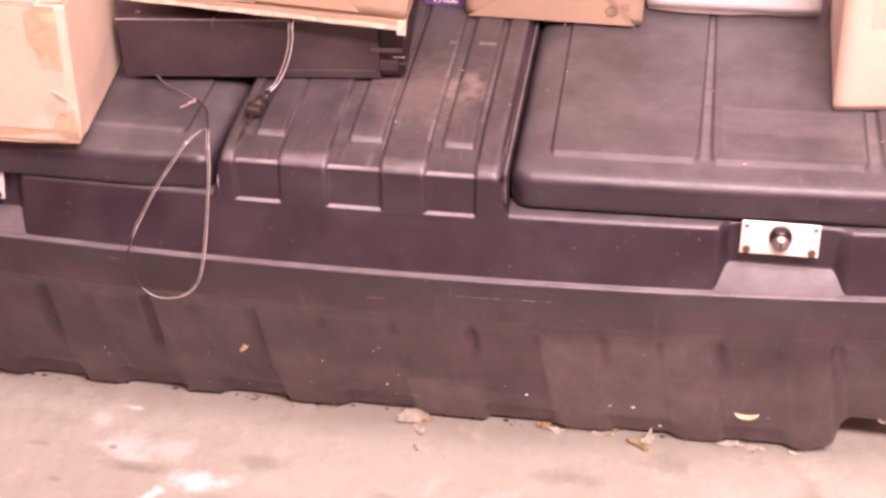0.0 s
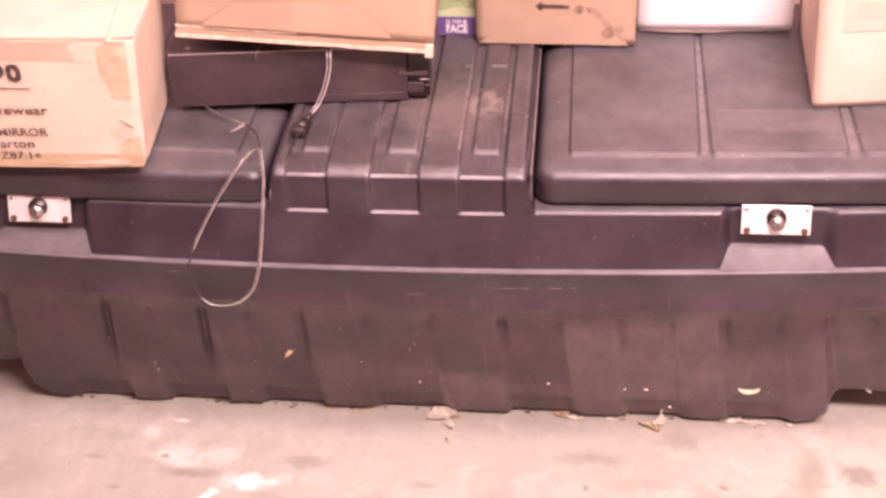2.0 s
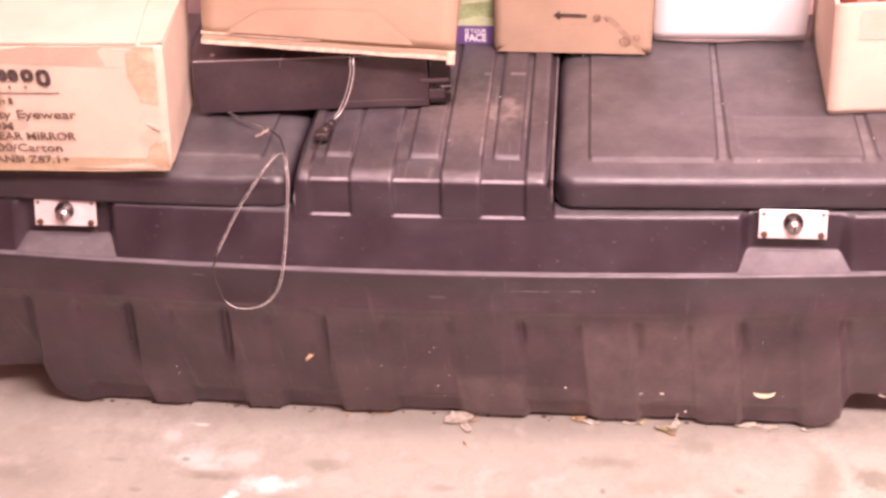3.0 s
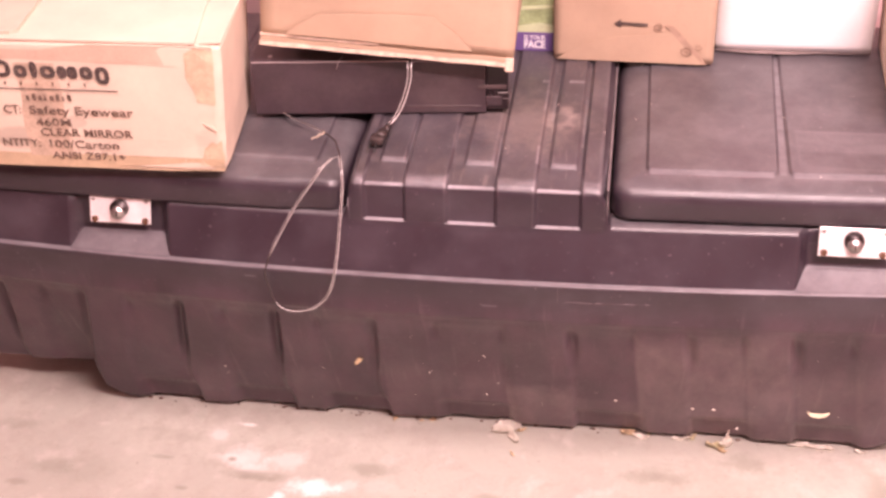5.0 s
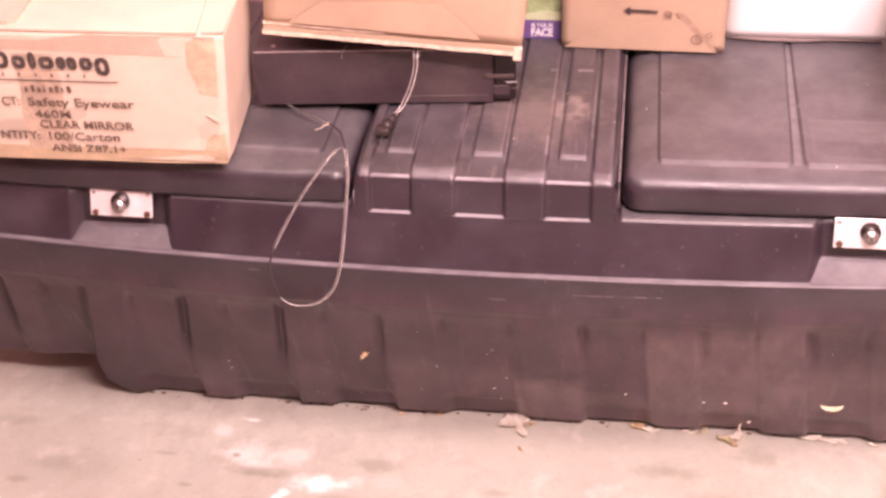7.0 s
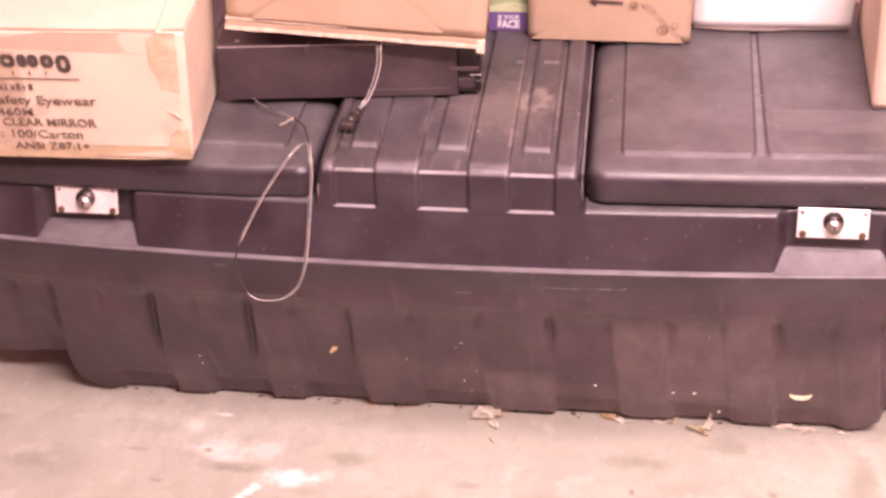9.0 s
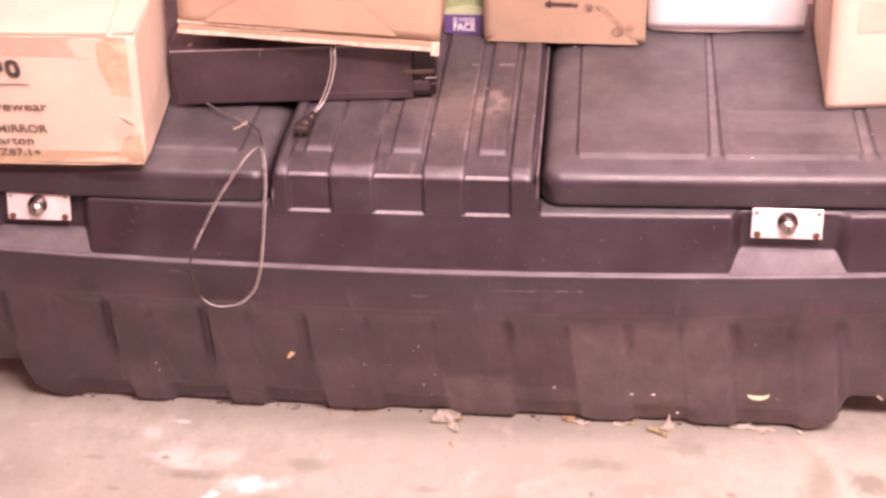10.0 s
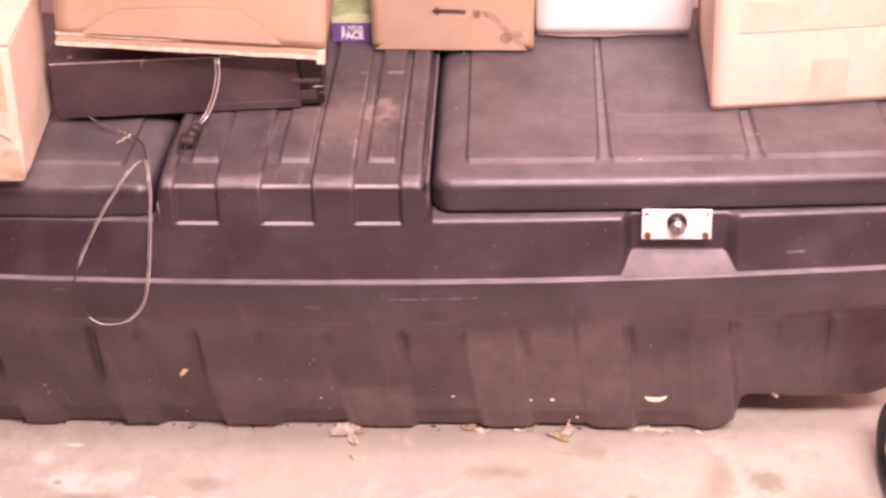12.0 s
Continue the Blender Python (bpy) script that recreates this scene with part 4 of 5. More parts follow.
    part("pad", patch([(-0.790, 0.010), (-0.640, 0.012), (-0.631, 0.020), (-0.645, 0.170), (-0.790, 0.165)], 0.007, Matrix.Translation((0, 0, z1 + 0.0024)), 0.001, 5), cardboard("pink_card", (0.70, 0.50, 0.40)), sheet)


def media_player():
    """A black player turned side-on, its front panel to the right."""
    a, b = Vector((-0.351, 0.164, REST)), Vector((0.034, 0.201, REST))
    m = plane_to(a, b)
    base = Matrix((m.col[0][:3], (m.to_3x3() @ Vector((0, 0, -1))), Vector((0, 0, 1)))).transposed().to_4x4()
    base.translation = a
    length, deep, high = (b - a).length, 0.245, 0.0890
    player = thing("video_player", -0.157, 0.31, REST, "old black metal video player with a trailing cord", "video player")
    part("case", block(0.004, length - 0.036, 0.003, deep, 0.0015, high - 0.002, 0.0012, 1, base), PLAYER_BLACK, player)
    # the folded top cover, open along its lower edge
    cover = joined(block(0, length - 0.034, 0, 0.0030, 0.001, high, 0.0012, 2), block(0, length - 0.034, 0.0016, deep, high - 0.0014, high, 0.0004, 1), block(0, 0.0016, 0.0016, deep, 0.007, high - 0.0015))
    cover.transform(base)
    part("top_cover", cover, PLAYER_BLACK, player)
    # a pale rod in place of the highlight along the cover's folded edge
    part("cover_fold", rod(base @ Vector((0.001, 0.0004, high - 0.0004)), base @ Vector((length - 0.036, 0.0004, high - 0.0004)), 0.0009, None, 8), FOLD_GLINT, player, "pale grey rod for the highlight on the folded edge")
    seam = block(0.215, length - 0.042, -0.0009, 0.0006, 0.0128, 0.0138, 0.0003, 1, base)
    part("lower_lip", seam, TRIM_GREY, player)
    part("front_panel", block(length - 0.033, length, -0.001, deep, 0.006, high + 0.001, 0.0025, 2, base), GLOSS_BLACK, player)
    for i, (x0, x1, z) in enumerate(((-0.046, -0.003, 0.0425), (-0.016, 0.001, 0.0345), (-0.008, 0.001, 0.0245))):
        part("slot_trim", block(length + x0, length + x1, -0.0025, 0.0, z, z + (0.0060, 0.0014, 0.0014)[i], 0.0005, 1, base), GREY_METAL if i == 1 else TRIM_GREY, player)
    part("side_notch", block(length - 0.034, length - 0.010, -0.0018, 0.0, 0.014, 0.030, 0.0006, 1, base), PLAYER_BLACK, player)
    part("screw", rod(base @ Vector((0.028, 0.018, high - 0.001)), base @ Vector((0.028, 0.018, high + 0.0016)), 0.0042, 0.0036, 12), GREY_METAL, player)
    part("loose_wire", tube([base @ Vector(p) for p in ((0.138, 0.012, high + 0.001), (0.136, 0.004, high + 0.0035), (0.132, -0.003, high - 0.004), (0.131, -0.003, high - 0.011))], 0.0006, 6), GREY_METAL, player, "thin bent end of wire")
    for x in (0.03, length - 0.05):
        for y in (0.02, deep - 0.03):
            part("foot", rod(base @ Vector((x, y, -0.001)), base @ Vector((x, y, 0.004)), 0.010, 0.011, 16, 0.001), RUBBER, player)
    return base, length


def power_cord(player_base):
    top = thing("power_cord", -0.13, 0.15, REST, "twin power cord with black moulded plug over the player", "power cord")
    pts = [(-0.106, 0.30, 0.660), (-0.110, 0.205, 0.6605), (-0.108, 0.165, 0.659), (-0.108, 0.158, 0.641), (-0.113, 0.156, 0.619), (-0.12, 0.15, 0.599), (-0.129, 0.14, 0.583), (-0.137, 0.130, 0.577), (-0.141, 0.120, 0.574)]
    # pale strands beside the dark core put the cord's shine into colour
    part("strand", tube(pts, 0.0006, shift=(-0.0026, 0, 0)), CORD_PALE, top, "clear cord strand, coloured pale for its shine", smooth=True)
    part("strand", tube(pts, 0.0009, shift=(0.0024, 0, 0)), CORD_PALE, top, "clear cord strand, coloured pale for its shine", smooth=True)
    part("strand", tube(pts, 0.0017, shift=(0, 0.0007, 0)), CORD, top, "dark cord strand", smooth=True)
    plug = part("plug", joined(rod((-0.1375, 0.129, 0.5755), (-0.142, 0.117, 0.570), 0.0042, 0.0070, 12), rod((-0.142, 0.118, 0.5695), (-0.150, 0.098, 0.5680), 0.0090, 0.0085, 14, 0.003),
                               block(-0.160, -0.139, 0.088, 0.108, 0.5605, 0.5745, 0.004)), CORD, top, smooth=True)
    for dx in (0.0, 0.009):
        part("prong", block(-0.159 + dx, -0.1575 + dx, 0.070, 0.090, 0.5620, 0.5680, 0.0005, 1), GREY_METAL, plug)


def hanging_cord():
    loop = thing("looped_cord", -0.24, 0.05, REST, "thin brown twin cord hanging in a loop over the chest", "cord")
    pts = [(-0.33, 0.195, 0.566), (-0.295, 0.155, 0.5665), (-0.246, 0.121, 0.568), (-0.214, 0.089, 0.57), (-0.202, 0.062, 0.572), (-0.191, 0.03, 0.573), (-0.185, 0.008, 0.566), (-0.1833, -0.0028, 0.5462), (-0.1852, -0.0098, 0.5222), (-0.1908, -0.0315, 0.46), (-0.195, -0.042, 0.429), (-0.2015, -0.044, 0.403), (-0.2130, -0.0425, 0.3765), (-0.2335, -0.0402, 0.3550), (-0.2565, -0.0378, 0.3452), (-0.2783, -0.0364, 0.3446), (-0.2925, -0.0378, 0.3582), (-0.2978, -0.0406, 0.3824), (-0.3010, -0.044, 0.414), (-0.2975, -0.0392, 0.4298), (-0.2895, -0.0336, 0.4504), (-0.2790, -0.028, 0.470), (-0.2685, -0.021, 0.489), (-0.2510, -0.0112, 0.5178), (-0.2315, -0.0028, 0.5452), (-0.2150, 0.006, 0.567), (-0.2080, 0.022, 0.5710), (-0.2035, 0.038, 0.5695), (-0.200, 0.053, 0.5600)]
    # pale strands put the cord's shine into colour; they sink behind the dark one on the way up, and between the lid's
    # tie and bend
    def hidden(t):
        return max(ease(0.53, 0.64, t) * (1 - ease(0.65, 0.73, t)), ease(0.08, 0.10, t) * (1 - ease(0.15, 0.18, t)))

    def bend(t):
        return ease(0.38, 0.44, t) * (1 - ease(0.54, 0.60, t))

    def bright(t):
        h = hidden(t)
        return (0.0013 * (1 - h) - 0.0008 * h, -0.0004 + 0.0018 * h - 0.0013 * bend(t), 0.0006 - 0.0014 * h)

    def faint(t):
        h = hidden(t)
        return (-0.0014 * (1 - h) - 0.0008 * h, 0.0018 * h, 0.0006 - 0.0014 * h)

    part("strand", tube(pts, 0.0013, 8, (0, 0, 0.0004)), CORD, loop, "dark cord strand", smooth=True)
    part("strand", tube(pts, 0.0007, 8, twist=bright), CORD_PALE, loop, "clear cord strand, coloured pale for its shine", smooth=True)
    part("strand", tube(pts, 0.0005, 8, twist=faint), CORD_PALE, loop, "thin pale strand for shine on the cord", smooth=True)
    tie = [(-0.247, 0.086, 0.570), (-0.243, 0.088, 0.572), (-0.239, 0.0915, 0.571), (-0.236, 0.095, 0.574), (-0.232, 0.097, 0.573), (-0.230, 0.101, 0.575), (-0.232, 0.103, 0.574)]
    part("twist_tie", tube(tie, 0.0008, 6), TIE, loop, "pale twisted wire tie")


def player_carton():
    """The brown carton standing askew on the player."""
    a, b = Vector((-0.326, 0.152, 0.6920)), Vector((0.044, 0.166, 0.6605))
    box = thing("brown_carton", -0.14, 0.30, 0.65, "brown cardboard carton sitting askew on the player", "carton", "cartons on the chest")
    tilt = plane_to(a, b, (0.05, 0.0, 1))
    base = Matrix((tilt.col[0][:3], tilt.to_3x3() @ Vector((0, 0, -1)), tilt.col[1][:3])).transposed().to_4x4()
    base.translation = a
    w = (b - a).length
    shell = carton_shell(((0, 0), (w, 0), (w, 0.24), (0, 0.24)), 0.012, 0.27, 11, 0.004, 0.0014, 16)
    shell.transform(base)
    part("shell", shell, BROWN_CARD, box, smooth=True)
    # doubled bottom flaps, pale at their cut edges
    part("flap", patch_sheet(0.0, w, 0.005, 0.0115, base, 0.0012, 1), BROWN_CARD, box)
    part("flap", patch_sheet(-0.002, w - 0.003, -0.002, 0.0045, base, 0.0006, 2), EDGE_CARD, box, "pale cut edge of a bottom flap")
    part("flap", patch_sheet(-0.001, 0.47 * w, 0.0140, 0.0165, base, 0.0005, 3), EDGE_CARD, box, "pale cut edge of a bottom flap")
    corner = block(w - 0.011, w + 0.001, -0.003, 0.002, -0.009, 0.012, 0.001, 1, base)
    part("bent_corner", corner, EDGE_CARD, box)
    # an arched flap pasted on the front
    front = tilt @ Matrix.Translation((0, 0, 0.0045))
    arch = [(0.036, 0.020), (0.312, 0.020), (0.287, 0.043), (0.254, 0.068), (0.180, 0.066), (0.086, 0.057), (0.062, 0.040)]
    part("pasted_flap", patch(arch, 0.0008, front, 0.0006, 2), BROWN_CARD, box)
    # what it leans on: an unseen prop, added to hold its tilt
    rest = thing("adapter", -0.25, 0.29, REST + 0.089, "small black adapter, an unseen prop added under the carton", "adapter")
    part("adapter_body", block(-0.30, -0.215, 0.25, 0.31, REST + 0.0885, REST + 0.1225, 0.003), RUBBER, rest)
    return base


def patch_sheet(x0, x1, z0, z1, base, wave, seed):
    """A flap seen edge-on under a carton: a sheet running into the depth, a little wavy along its front."""
    n = 30
    bm = bmesh.new()
    rows = []
    for i in range(n + 1):
        x = x0 + (x1 - x0) * i / n
        dz = wave * noise.noise((x * 20, seed, 0)) * 2
        y = -0.002 + 0.0015 * noise.noise((x * 14, seed, 4))
        rows.append([bm.verts.new(base @ Vector(p)) for p in ((x, y, z0 + dz), (x, 0.23, z0 + dz), (x, 0.23, z1 + dz), (x, y, z1 + dz))])
    for a, b in zip(rows, rows[1:]):
        for k in range(4):
            bm.faces.new((a[k], a[(k + 1) % 4], b[(k + 1) % 4], b[k]))
    bm.faces.new(rows[0])
    bm.faces.new(rows[-1][::-1])
    return bm


def face_wash_box():
    z0 = REST
    box = thing("printed_box", 0.056, 0.46, z0, "small green and purple printed box with white words", "box")
    x0, x1, y0, y1 = 0.022, 0.0865, 0.414, 0.51
    part("carton", block(x0, x1, y0, y1, z0, 0.76, 0.0015, 1), GREEN_CARD, box)
    front = plane_to((x0, y0, z0), (x1, y0, z0), lift=0.0004)
    part("purple_band", patch(rect(0.0008, 0.0637, 0.001, 0.034), 0.0004, front), PURPLE_CARD, box)
    part("yellow_band", patch([(0.0008, 0.034), (0.0637, 0.034), (0.0637, 0.048), (0.04, 0.051), (0.0008, 0.044)], 0.0004, front), YELLOW_CARD, box)
    part("pale_stripe", patch([(0.005, 0.072), (0.0637, 0.078), (0.0637, 0.083), (0.005, 0.079)], 0.0004, front), YELLOW_CARD, box)
    lettering("FACE", 0.0185, front @ Matrix.Translation((0.0150, 0.0065, 0.0008)) @ Matrix.Diagonal((0.82, 1, 1, 1)), WHITE_INK, box, "print_text", 0.0007)
    lettering("IS YOUR", 0.0105, front @ Matrix.Translation((0.0155, 0.0215, 0.0008)) @ Matrix.Diagonal((0.9, 1, 1, 1)), WHITE_INK, box, "print_text", 0.0002)


def arrow_carton():
    z0, z1 = REST, 0.80
    corners = ((0.088, 0.389), (0.343, 0.384), (0.346, 0.55), (0.092, 0.553))
    box = thing("arrow_carton", 0.216, 0.47, z0, "brown cardboard carton with a printed black arrow", "carton", "cartons on the chest")
    part("shell", carton_shell(corners, z0, z1, 21, 0.002, 0.0012, 18), BROWN_CARD, box, smooth=True)
    front = plane_to((0.088, 0.389, z0), (0.343, 0.384, z0), lift=0.0032)
    arrow = [(0.096, 0.0680), (0.1065, 0.0752), (0.1070, 0.0705), (0.1490, 0.0695), (0.1490, 0.0645), (0.1070, 0.0652), (0.1065, 0.0600)]
    part("arrow_print", patch(arrow, 0.0003, front, 0.0006, 3), INK, box, "black printed arrow")

    def ring(cx, cy, rx, ry, w):
        n = 22
        bm = bmesh.new()
        loops = [[bm.verts.new((cx + (rx - d) * math.cos(2 * math.pi * k / n), cy + (ry - d) * math.sin(2 * math.pi * k / n), 0.0022)) for k in range(n)] for d in (0, w)]
        for k in range(n):
            bm.faces.new((loops[0][k], loops[0][(k + 1) % n], loops[1][(k + 1) % n], loops[1][k]))
        bm.transform(front)
        return bm

    part("ring_print", ring(0.1655, 0.0655, 0.0060, 0.0054, 0.002), RING_INK, box)
    part("ring_print", ring(0.1675, 0.0630, 0.0042, 0.0036, 0.0015), RING_INK, box)
    part("ring_print", ring(0.212, 0.0235, 0.0095, 0.0080, 0.0022), RING_INK, box)
    part("ring_print", ring(0.214, 0.0235, 0.0050, 0.0028, 0.0012), RING_INK, box)
    part("ring_print", ring(0.230, 0.0310, 0.0055, 0.0048, 0.0013), RING_INK, box)
    # a pasted corner flap whose edge runs down to the foot
    part("pasted_flap", patch([(0.004, 0.002), (0.246, 0.001), (0.214, 0.034), (0.188, 0.058), (0.150, 0.050), (0.095, 0.044), (0.045, 0.028)], 0.0006, front), BROWN_CARD, box)
    smear = patch([(0.246, 0.001), (0.240, 0.001), (0.222, 0.020), (0.202, 0.038), (0.182, 0.060), (0.176, 0.068), (0.190, 0.066), (0.208, 0.046), (0.226, 0.026)], 0.0001, front @ Matrix.Translation((0, 0, 0.0006)), 0.0005, 6)
    part("flap_streak", smear, STREAK_CARD, box, "darker streak along the flap edge")


def white_box():
    z0, z1 = REST + 0.0015, 0.70
    box = thing("white_box", 0.47, 0.50, REST, "glossy white cardboard box on the lid", "box")
    part("carton", carton_shell(((0.348, 0.438), (0.594, 0.437), (0.598, 0.56), (0.350, 0.56)), z0, z1, 31, 0.001, 0.0004, 10), WHITE_CARD, box, smooth=True)
    part("base_sheet", patch([(0.350, 0.440), (0.40, 0.4320), (0.470, 0.4315), (0.50, 0.438), (0.594, 0.4395), (0.594, 0.55), (0.352, 0.55)], 0.0020, Matrix.Translation((0, 0, REST - 0.0008))), plain("grey_card", (0.28, 0.23, 0.22), 0.7), box, "grey card sheet under the box")


def open_carton():
    z0, z1 = REST - 0.004, 0.735
    corners = ((0.596, 0.195), (0.960, 0.238), (0.955, 0.492), (0.612, 0.487))
    box = thing("open_carton", 0.77, 0.36, z0, "pale cardboard carton, open on top, with a tape patch", "carton", "cartons on the chest")
    shell = carton_shell(corners, z0, z1, 41, 0.0, 0.0003, 16, (-0.011, -0.002), lid=False)
    part("shell", shell, PALE_CARD, box, smooth=True)
    inner = carton_shell(((0.602, 0.201), (0.953, 0.243), (0.949, 0.486), (0.617, 0.481)), z0 + 0.004, z1 - 0.001, 42, 0.0, 0.0006, 6, (-0.011, -0.002), lid=False)
    part("inner_wall", inner, PALE_CARD, box)
    rim = joined(*(block(0, d, 0, 0.0062, 0, 0.0018, 0.0005, 1, plane_base(p, q)) for p, q, d in rim_edges(corners, z1)))
    part("cut_rim", rim, EDGE_CARD, box, "pale worn rim of the carton")
    front = plane_to((0.596, 0.195, z0), (0.960, 0.238, z0), (-0.02, -0.01, 1), 0.0006)
    part("tape", patch(rect(0.028, 0.330, 0.122, 0.168), 0.0001, front, 0.0006, 5), PAPER_TAPE, box, "wide tan paper tape below the rim")
    part("tape", patch(rect(0.139, 0.194, 0.0135, 0.074), 0.0001, front, 0.0005, 6), PAPER_TAPE, box, "square patch of tan paper tape")
    bags = thing("red_packets", 0.78, 0.36, z0 + 0.1, "red paper packets standing in the open carton", "packets")
    for i in range(9):
        x = 0.625 + 0.035 * i
        part("packet", block(x, x + 0.029, 0.232 + 0.004 * i, 0.46, z0 + 0.006, 0.720 + 0.006 * ((i * 7) % 3), 0.004, 2), RED_PAPER, bags)


def plane_base(p, q):
    p, q = Vector(p), Vector(q)
    x = (q - p).normalized()
    m = Matrix((x, Vector((0, 0, 1)).cross(x), Vector((0, 0, 1)))).transposed().to_4x4()
    m.translation = p
    return m


def rim_edges(corners, z):
    c = [Vector((x - 0.011, y - 0.002, z - 0.0006)) for x, y in corners]
    return [(c[i], c[(i + 1) % 4], (c[(i + 1) % 4] - c[i]).length) for i in range(4)]


# ---- litter ----
def on_front(x, z):
    """A place on the lower front of the chest, and the way out of it."""
    top_y = -0.0255 + bow(x)
    wing = ease(0.612, 0.636, abs(x))
    foot = 0.117 + (top_y - 0.117) * z / 0.340
    end = 0.132 + (top_y + 0.004 - 0.132) * (z - 0.062) / 0.278
    hollow = (0.0045 - 0.0018 * ease(0.0, 0.3, x)) * (1 - rib(x / (1 + 0.32 * max(0, 0.33 - z))))
    return Vector((x, foot + (end - foot) * wing + hollow, z)), Vector((0, -0.91, 0.41))


def leaf_mesh(size, curl, seed, stretch=0.6, lobes=5):
    """A dry curled leaf scrap with a ragged edge, a few millimetres of curl."""
    bm = bmesh.new()
    rng = random.Random(seed)
    n, rings = 22, 4
    centre = bm.verts.new((0, 0, 0))
    edge = [1 + 0.16 * math.sin(2 * 2 * math.pi * k / n + seed) + 0.12 * math.sin(lobes * 2 * math.pi * k / n + 2 * seed) + rng.uniform(-0.18, 0.16) for k in range(n)]
    prev = None
    for r in range(1, rings + 1):
        ring = []
        for k in range(n):
            a = 2 * math.pi * k / n
            d = size * r / rings * edge[k] * 0.5
            x, y = d * math.cos(a), d * stretch * math.sin(a)
            ring.append(bm.verts.new((x, y, curl * (x * x + 1.6 * y * y) / size + 0.22 * abs(y + 0.2 * x) + 0.14 * size * noise.noise((x * 2.6 / size + seed, y * 2.6 / size, 0)) + 0.05 * size * noise.noise((x * 7 / size, y * 7 / size, seed)))))
        for k in range(n):
            j = (k + 1) % n
            if prev is None:
                bm.faces.new((centre, ring[k], ring[j]))
            else:
                bm.faces.new((prev[k], ring[k], ring[j], prev[j]))
        prev = ring
    bmesh.ops.solidify(bm, geom=bm.faces[:], thickness=0.0006)
    return bm


def litter():
    # leaf scraps on the floor along the foot of the chest
    for i, (x, y, size, turn, curl, stretch, pale) in enumerate(((0.036, 0.108, 0.046, 15, 0.30, 0.80, True), (0.050, 0.088, 0.036, -62, 0.5, 0.42, True), (0.062, 0.106, 0.018, 40, 1.0, 0.5, False), (0.052, 0.048, 0.018, -50, 0.8, 0.22, False),
                                                                (0.240, 0.119, 0.028, -12, 0.5, 0.40, False), (0.262, 0.112, 0.028, -16, 0.6, 0.28, True), (0.276, 0.120, 0.010, 70, 1.0, 0.6, True), (0.330, 0.116, 0.030, 8, 0.4, 0.36, True),
                                                                (0.350, 0.117, 0.016, 75, 1.2, 0.5, True), (0.386, 0.101, 0.034, -8, 0.6, 0.45, True), (0.404, 0.106, 0.032, 52, 1.6, 0.46, True), (0.397, 0.092, 0.018, -40, 1.0, 0.4, False),
                                                                (0.520, 0.119, 0.034, 4, 0.3, 0.30, True), (0.556, 0.117, 0.044, -4, 0.3, 0.24, True), (0.622, 0.112, 0.018, 0, 0.9, 0.4, True),
                                                                (-0.158, 0.112, 0.012, 80, 0.8, 0.5, False), (-0.093, 0.117, 0.015, 20, 0.8, 0.5, False), (-0.112, 0.113, 0.009, 20, 0.8, 0.5, False))):
        bm = leaf_mesh(size, curl, i + 1, stretch)
        low = min(v.co.z for v in bm.verts)
        bm.transform(pose(x, y, 0.0002 - low, 0, 0, turn))
        leaf = part("dry_leaf", bm, CREAM_LEAF if i in (0, 1, 5, 7, 10, 12, 13, 14) else PALE_LEAF if pale else LEAF, None)
        tagged(leaf, "pale dry leaf scrap on the concrete" if pale else "brown dry leaf scrap on the concrete", "leaf", "leaf scraps")
    # scraps stuck to the chest
    for i, (x, z, size, turn, stretch, material) in enumerate(((-0.192, 0.192, 0.023, 55, 0.35, LEAF), (0.634, 0.032, 0.008, 20, 0.5, CRUMB), (0.735, 0.074, 0.009, -30, 0.5, CRUMB), (0.742, 0.068, 0.006, 10, 0.6, CRUMB), (0.405, 0.030, 0.010, 60, 0.4, CRUMB))):
        at, out = on_front(x, z)
        bm = leaf_mesh(size, 0.9, i + 40, stretch, 2)
        bm.transform(Matrix.Translation(at + out * 0.0015) @ out.to_track_quat("Z", "Y").to_matrix().to_4x4() @ pose(0, 0, 0, 0, 0, turn))
        tagged(part("leaf_scrap", bm, material, None), "dry leaf scrap stuck to the chest front", "leaf", "leaf scraps")
    at, out = on_front(0.537, 0.116)
    n = 14
    arc = [(0.0175 * math.cos(math.pi * (1 + k / n)), 0.0105 * math.sin(math.pi * (1 + k / n))) for k in range(n + 1)] + [(0.0166 * math.cos(math.pi * (2 - k / n)), 0.0030 * math.sin(math.pi * (2 - k / n)) - 0.0004) for k in range(1, n)]
    rind = patch(arc, 0.0022, plane_to(at + out * 0.001, at + out * 0.001 + Vector((1, 0, 0.04)), (0, 0.4, 0.9)))
    tagged(part("leaf_scrap", rind, PALE_LEAF, None), "pale curled crescent scrap stuck to the chest", "leaf", "leaf scraps")
    # pale crumbs on the chest front, its ledge and its lids
    bms = []
    spots = [(-0.430, 0.138, 0.0014), (0.341, 0.102, 0.0030), (0.375, 0.103, 0.0032), (0.218, 0.113, 0.0022), (0.007, 0.103, 0.0018), (0.418, 0.044, 0.0026), (0.816, 0.233, 0.0014), (-0.08, 0.17, 0.0013)]
    rng = random.Random(8)
    spots += [(rng.uniform(-0.56, 0.57), rng.uniform(0.05, 0.30), rng.uniform(0.0005, 0.0012)) for _ in range(34)]
    for x, z, r in spots:
        at, out = on_front(x, z)
        bm = bmesh.new()
        bmesh.ops.create_icosphere(bm, subdivisions=1, radius=r)
        for v in bm.verts:
            v.co *= 1 + 0.35 * noise.noise(v.co * 400 + at * 50)
        bm.transform(Matrix.Translation(at) @ Matrix.Diagonal((1.2, 0.6, 0.8, 1)))
        bms.append(bm)
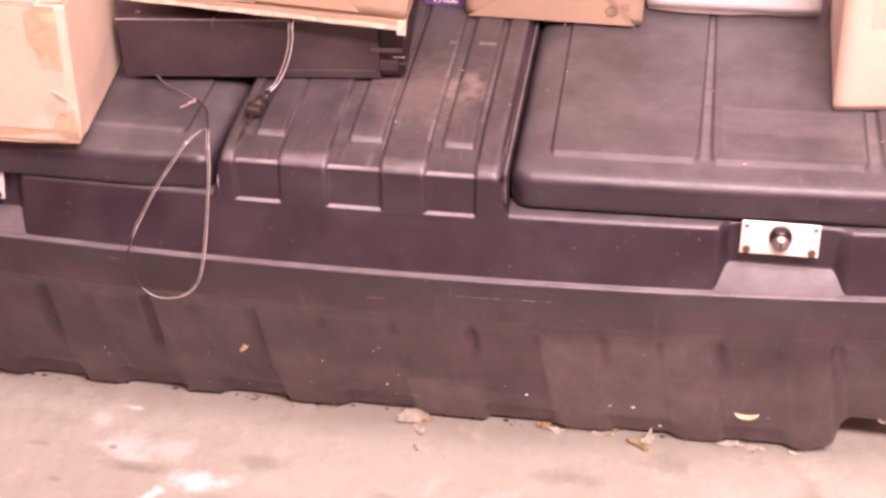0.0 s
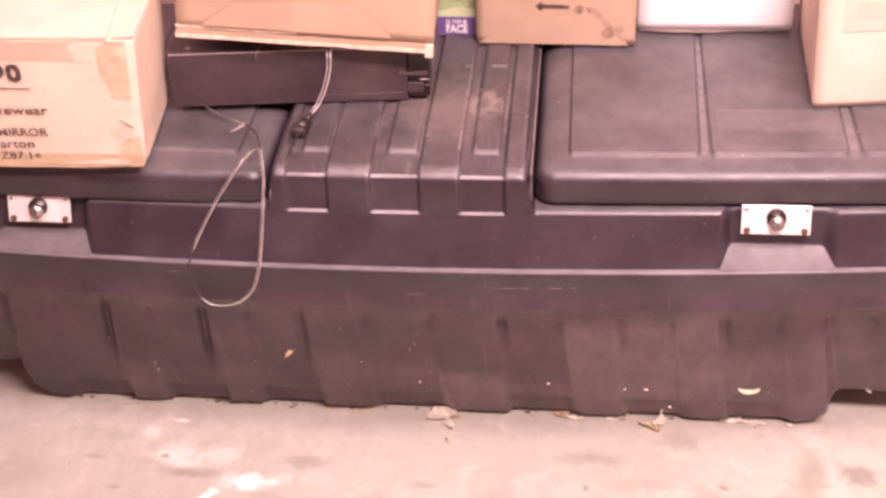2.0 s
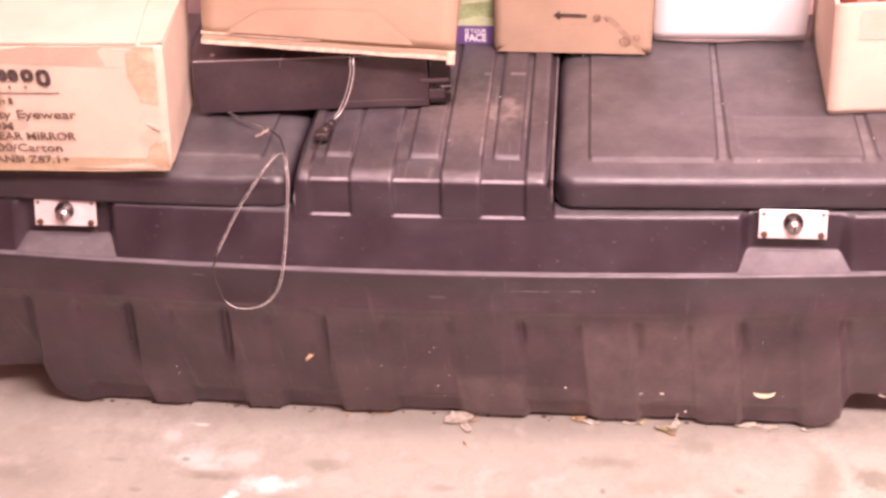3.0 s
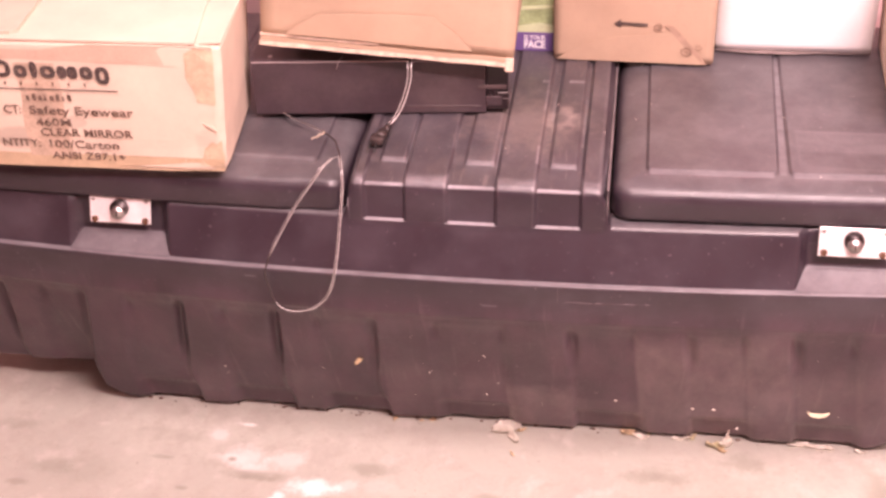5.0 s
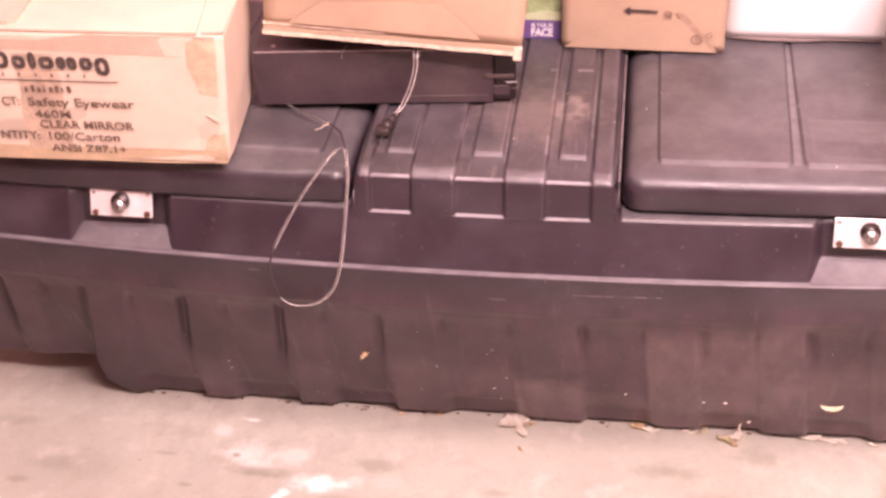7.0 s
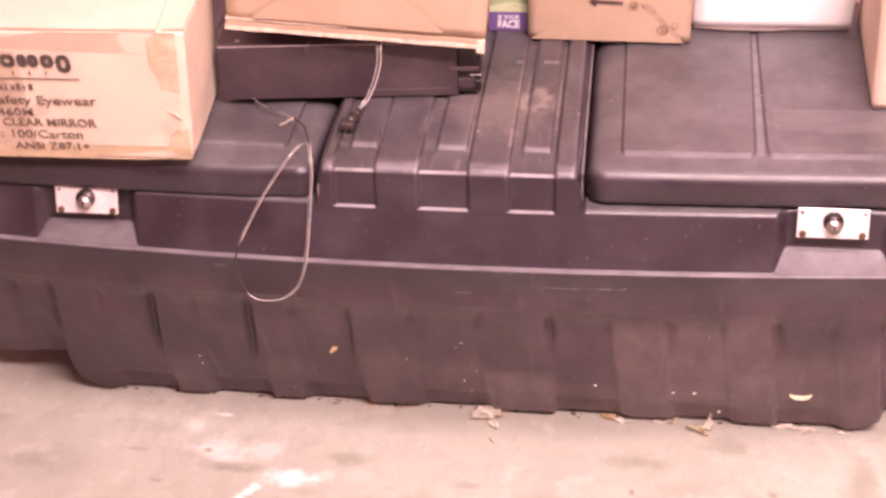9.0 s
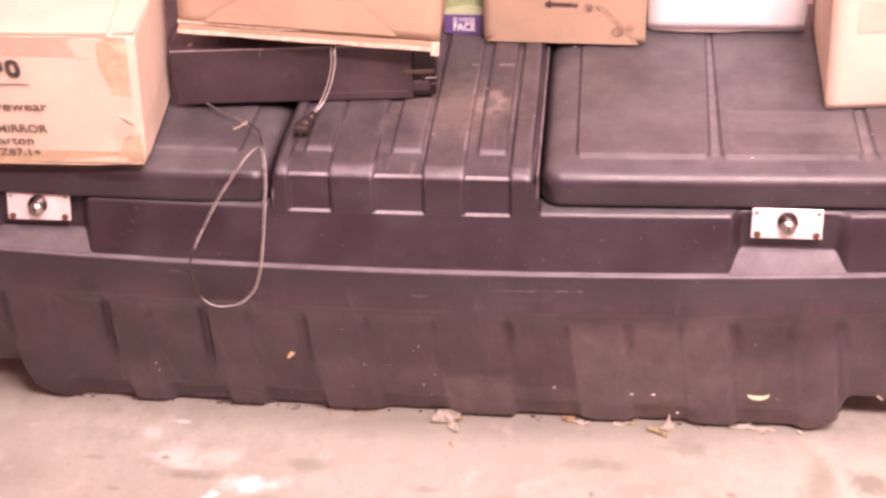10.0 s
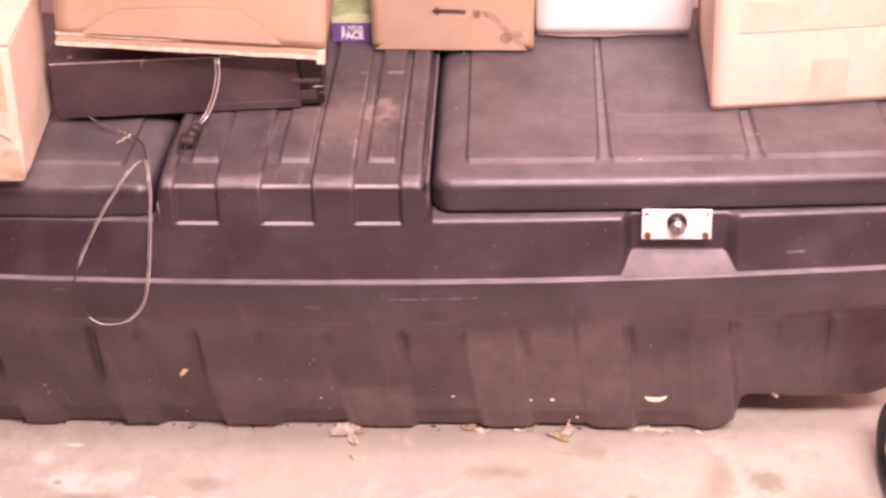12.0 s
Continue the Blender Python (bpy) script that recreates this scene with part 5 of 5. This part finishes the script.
    for _ in range(30):
        x, y, r = rng.uniform(-0.1, 0.8), rng.uniform(0.06, 0.40), rng.uniform(0.0005, 0.0012)
        bm = bmesh.new()
        bmesh.ops.create_icosphere(bm, subdivisions=1, radius=r)
        bm.transform(Matrix.Translation((x, y, LID_TOP - (0.004 if x > 0.2 else 0.002))) @ Matrix.Diagonal((1.5, 1, 0.5, 1)))
        bms.append(bm)
    tagged(part("crumbs", joined(*bms), CRUMB, None), "pale crumbs of dirt scattered on the chest", "dirt", kind="stuff")


def foot_dirt():
    """Dark grit and crumbs swept against the foot of the chest."""
    rng = random.Random(17)
    bms = []
    for _ in range(80):
        x = rng.uniform(-0.62, 0.62)
        near = rng.random() ** 3.5
        r = rng.uniform(0.0010, 0.0026) * (1 - 0.7 * near)
        bm = bmesh.new()
        bmesh.ops.create_icosphere(bm, subdivisions=1, radius=r)
        for v in bm.verts:
            v.co *= 1 + 0.5 * noise.noise(v.co * 600 + Vector((x * 90, 0, 0)))
        bm.transform(Matrix.Translation((x, 0.125 - 0.020 * near, r * 0.3)) @ Matrix.Diagonal((rng.uniform(1, 2.6), rng.uniform(0.8, 1.6), 0.7, 1)))
        bms.append(bm)
    tagged(part("grit", joined(*bms), GRIT, None), "dark grit swept against the foot of the chest", "dirt", kind="stuff")


def stand_in_wheel():
    """A small rubber-tyred wheel at the end of the chest, standing in for an unidentified dark object."""
    x, y = 0.906, -0.005
    wheel = thing("stand_in_wheel", x, y, 0, "small black wheel standing in for an unidentified dark object", "wheel")
    bm = bmesh.new()
    n, k, big, r = 40, 14, 0.062, 0.020
    rings = [[bm.verts.new((x + r * 1.1 * math.sin(b), y + (big + r * math.cos(b)) * math.cos(a), 0.0835 + (big + r * math.cos(b)) * math.sin(a))) for b in (2 * math.pi * j / k for j in range(k))] for a in (2 * math.pi * i / n for i in range(n))]
    for i in range(n):
        for j in range(k):
            bm.faces.new((rings[i][j], rings[(i + 1) % n][j], rings[(i + 1) % n][(j + 1) % k], rings[i][(j + 1) % k]))
    part("tyre", bm, RUBBER, wheel, smooth=True)
    part("rim", rod((x - 0.014, y, 0.0835), (x + 0.014, y, 0.0835), 0.047, None, 32, 0.003), DARK_METAL, wheel)
    part("hub", rod((x - 0.024, y, 0.0835), (x + 0.024, y, 0.0835), 0.012, None, 16, 0.002), GREY_METAL, wheel)


room()
fluorescent_lamp(0.75, -0.67)
fluorescent_lamp(-0.55, -0.67)
# housings for the two added fill lamps
fluorescent_lamp(0.85, -1.30)
fluorescent_lamp(2.2, -1.30)
tool_chest()
eyewear_carton()
base_of_player, _ = media_player()
power_cord(base_of_player)
hanging_cord()
player_carton()
face_wash_box()
arrow_carton()
white_box()
open_carton()
litter()
foot_dirt()
stand_in_wheel()
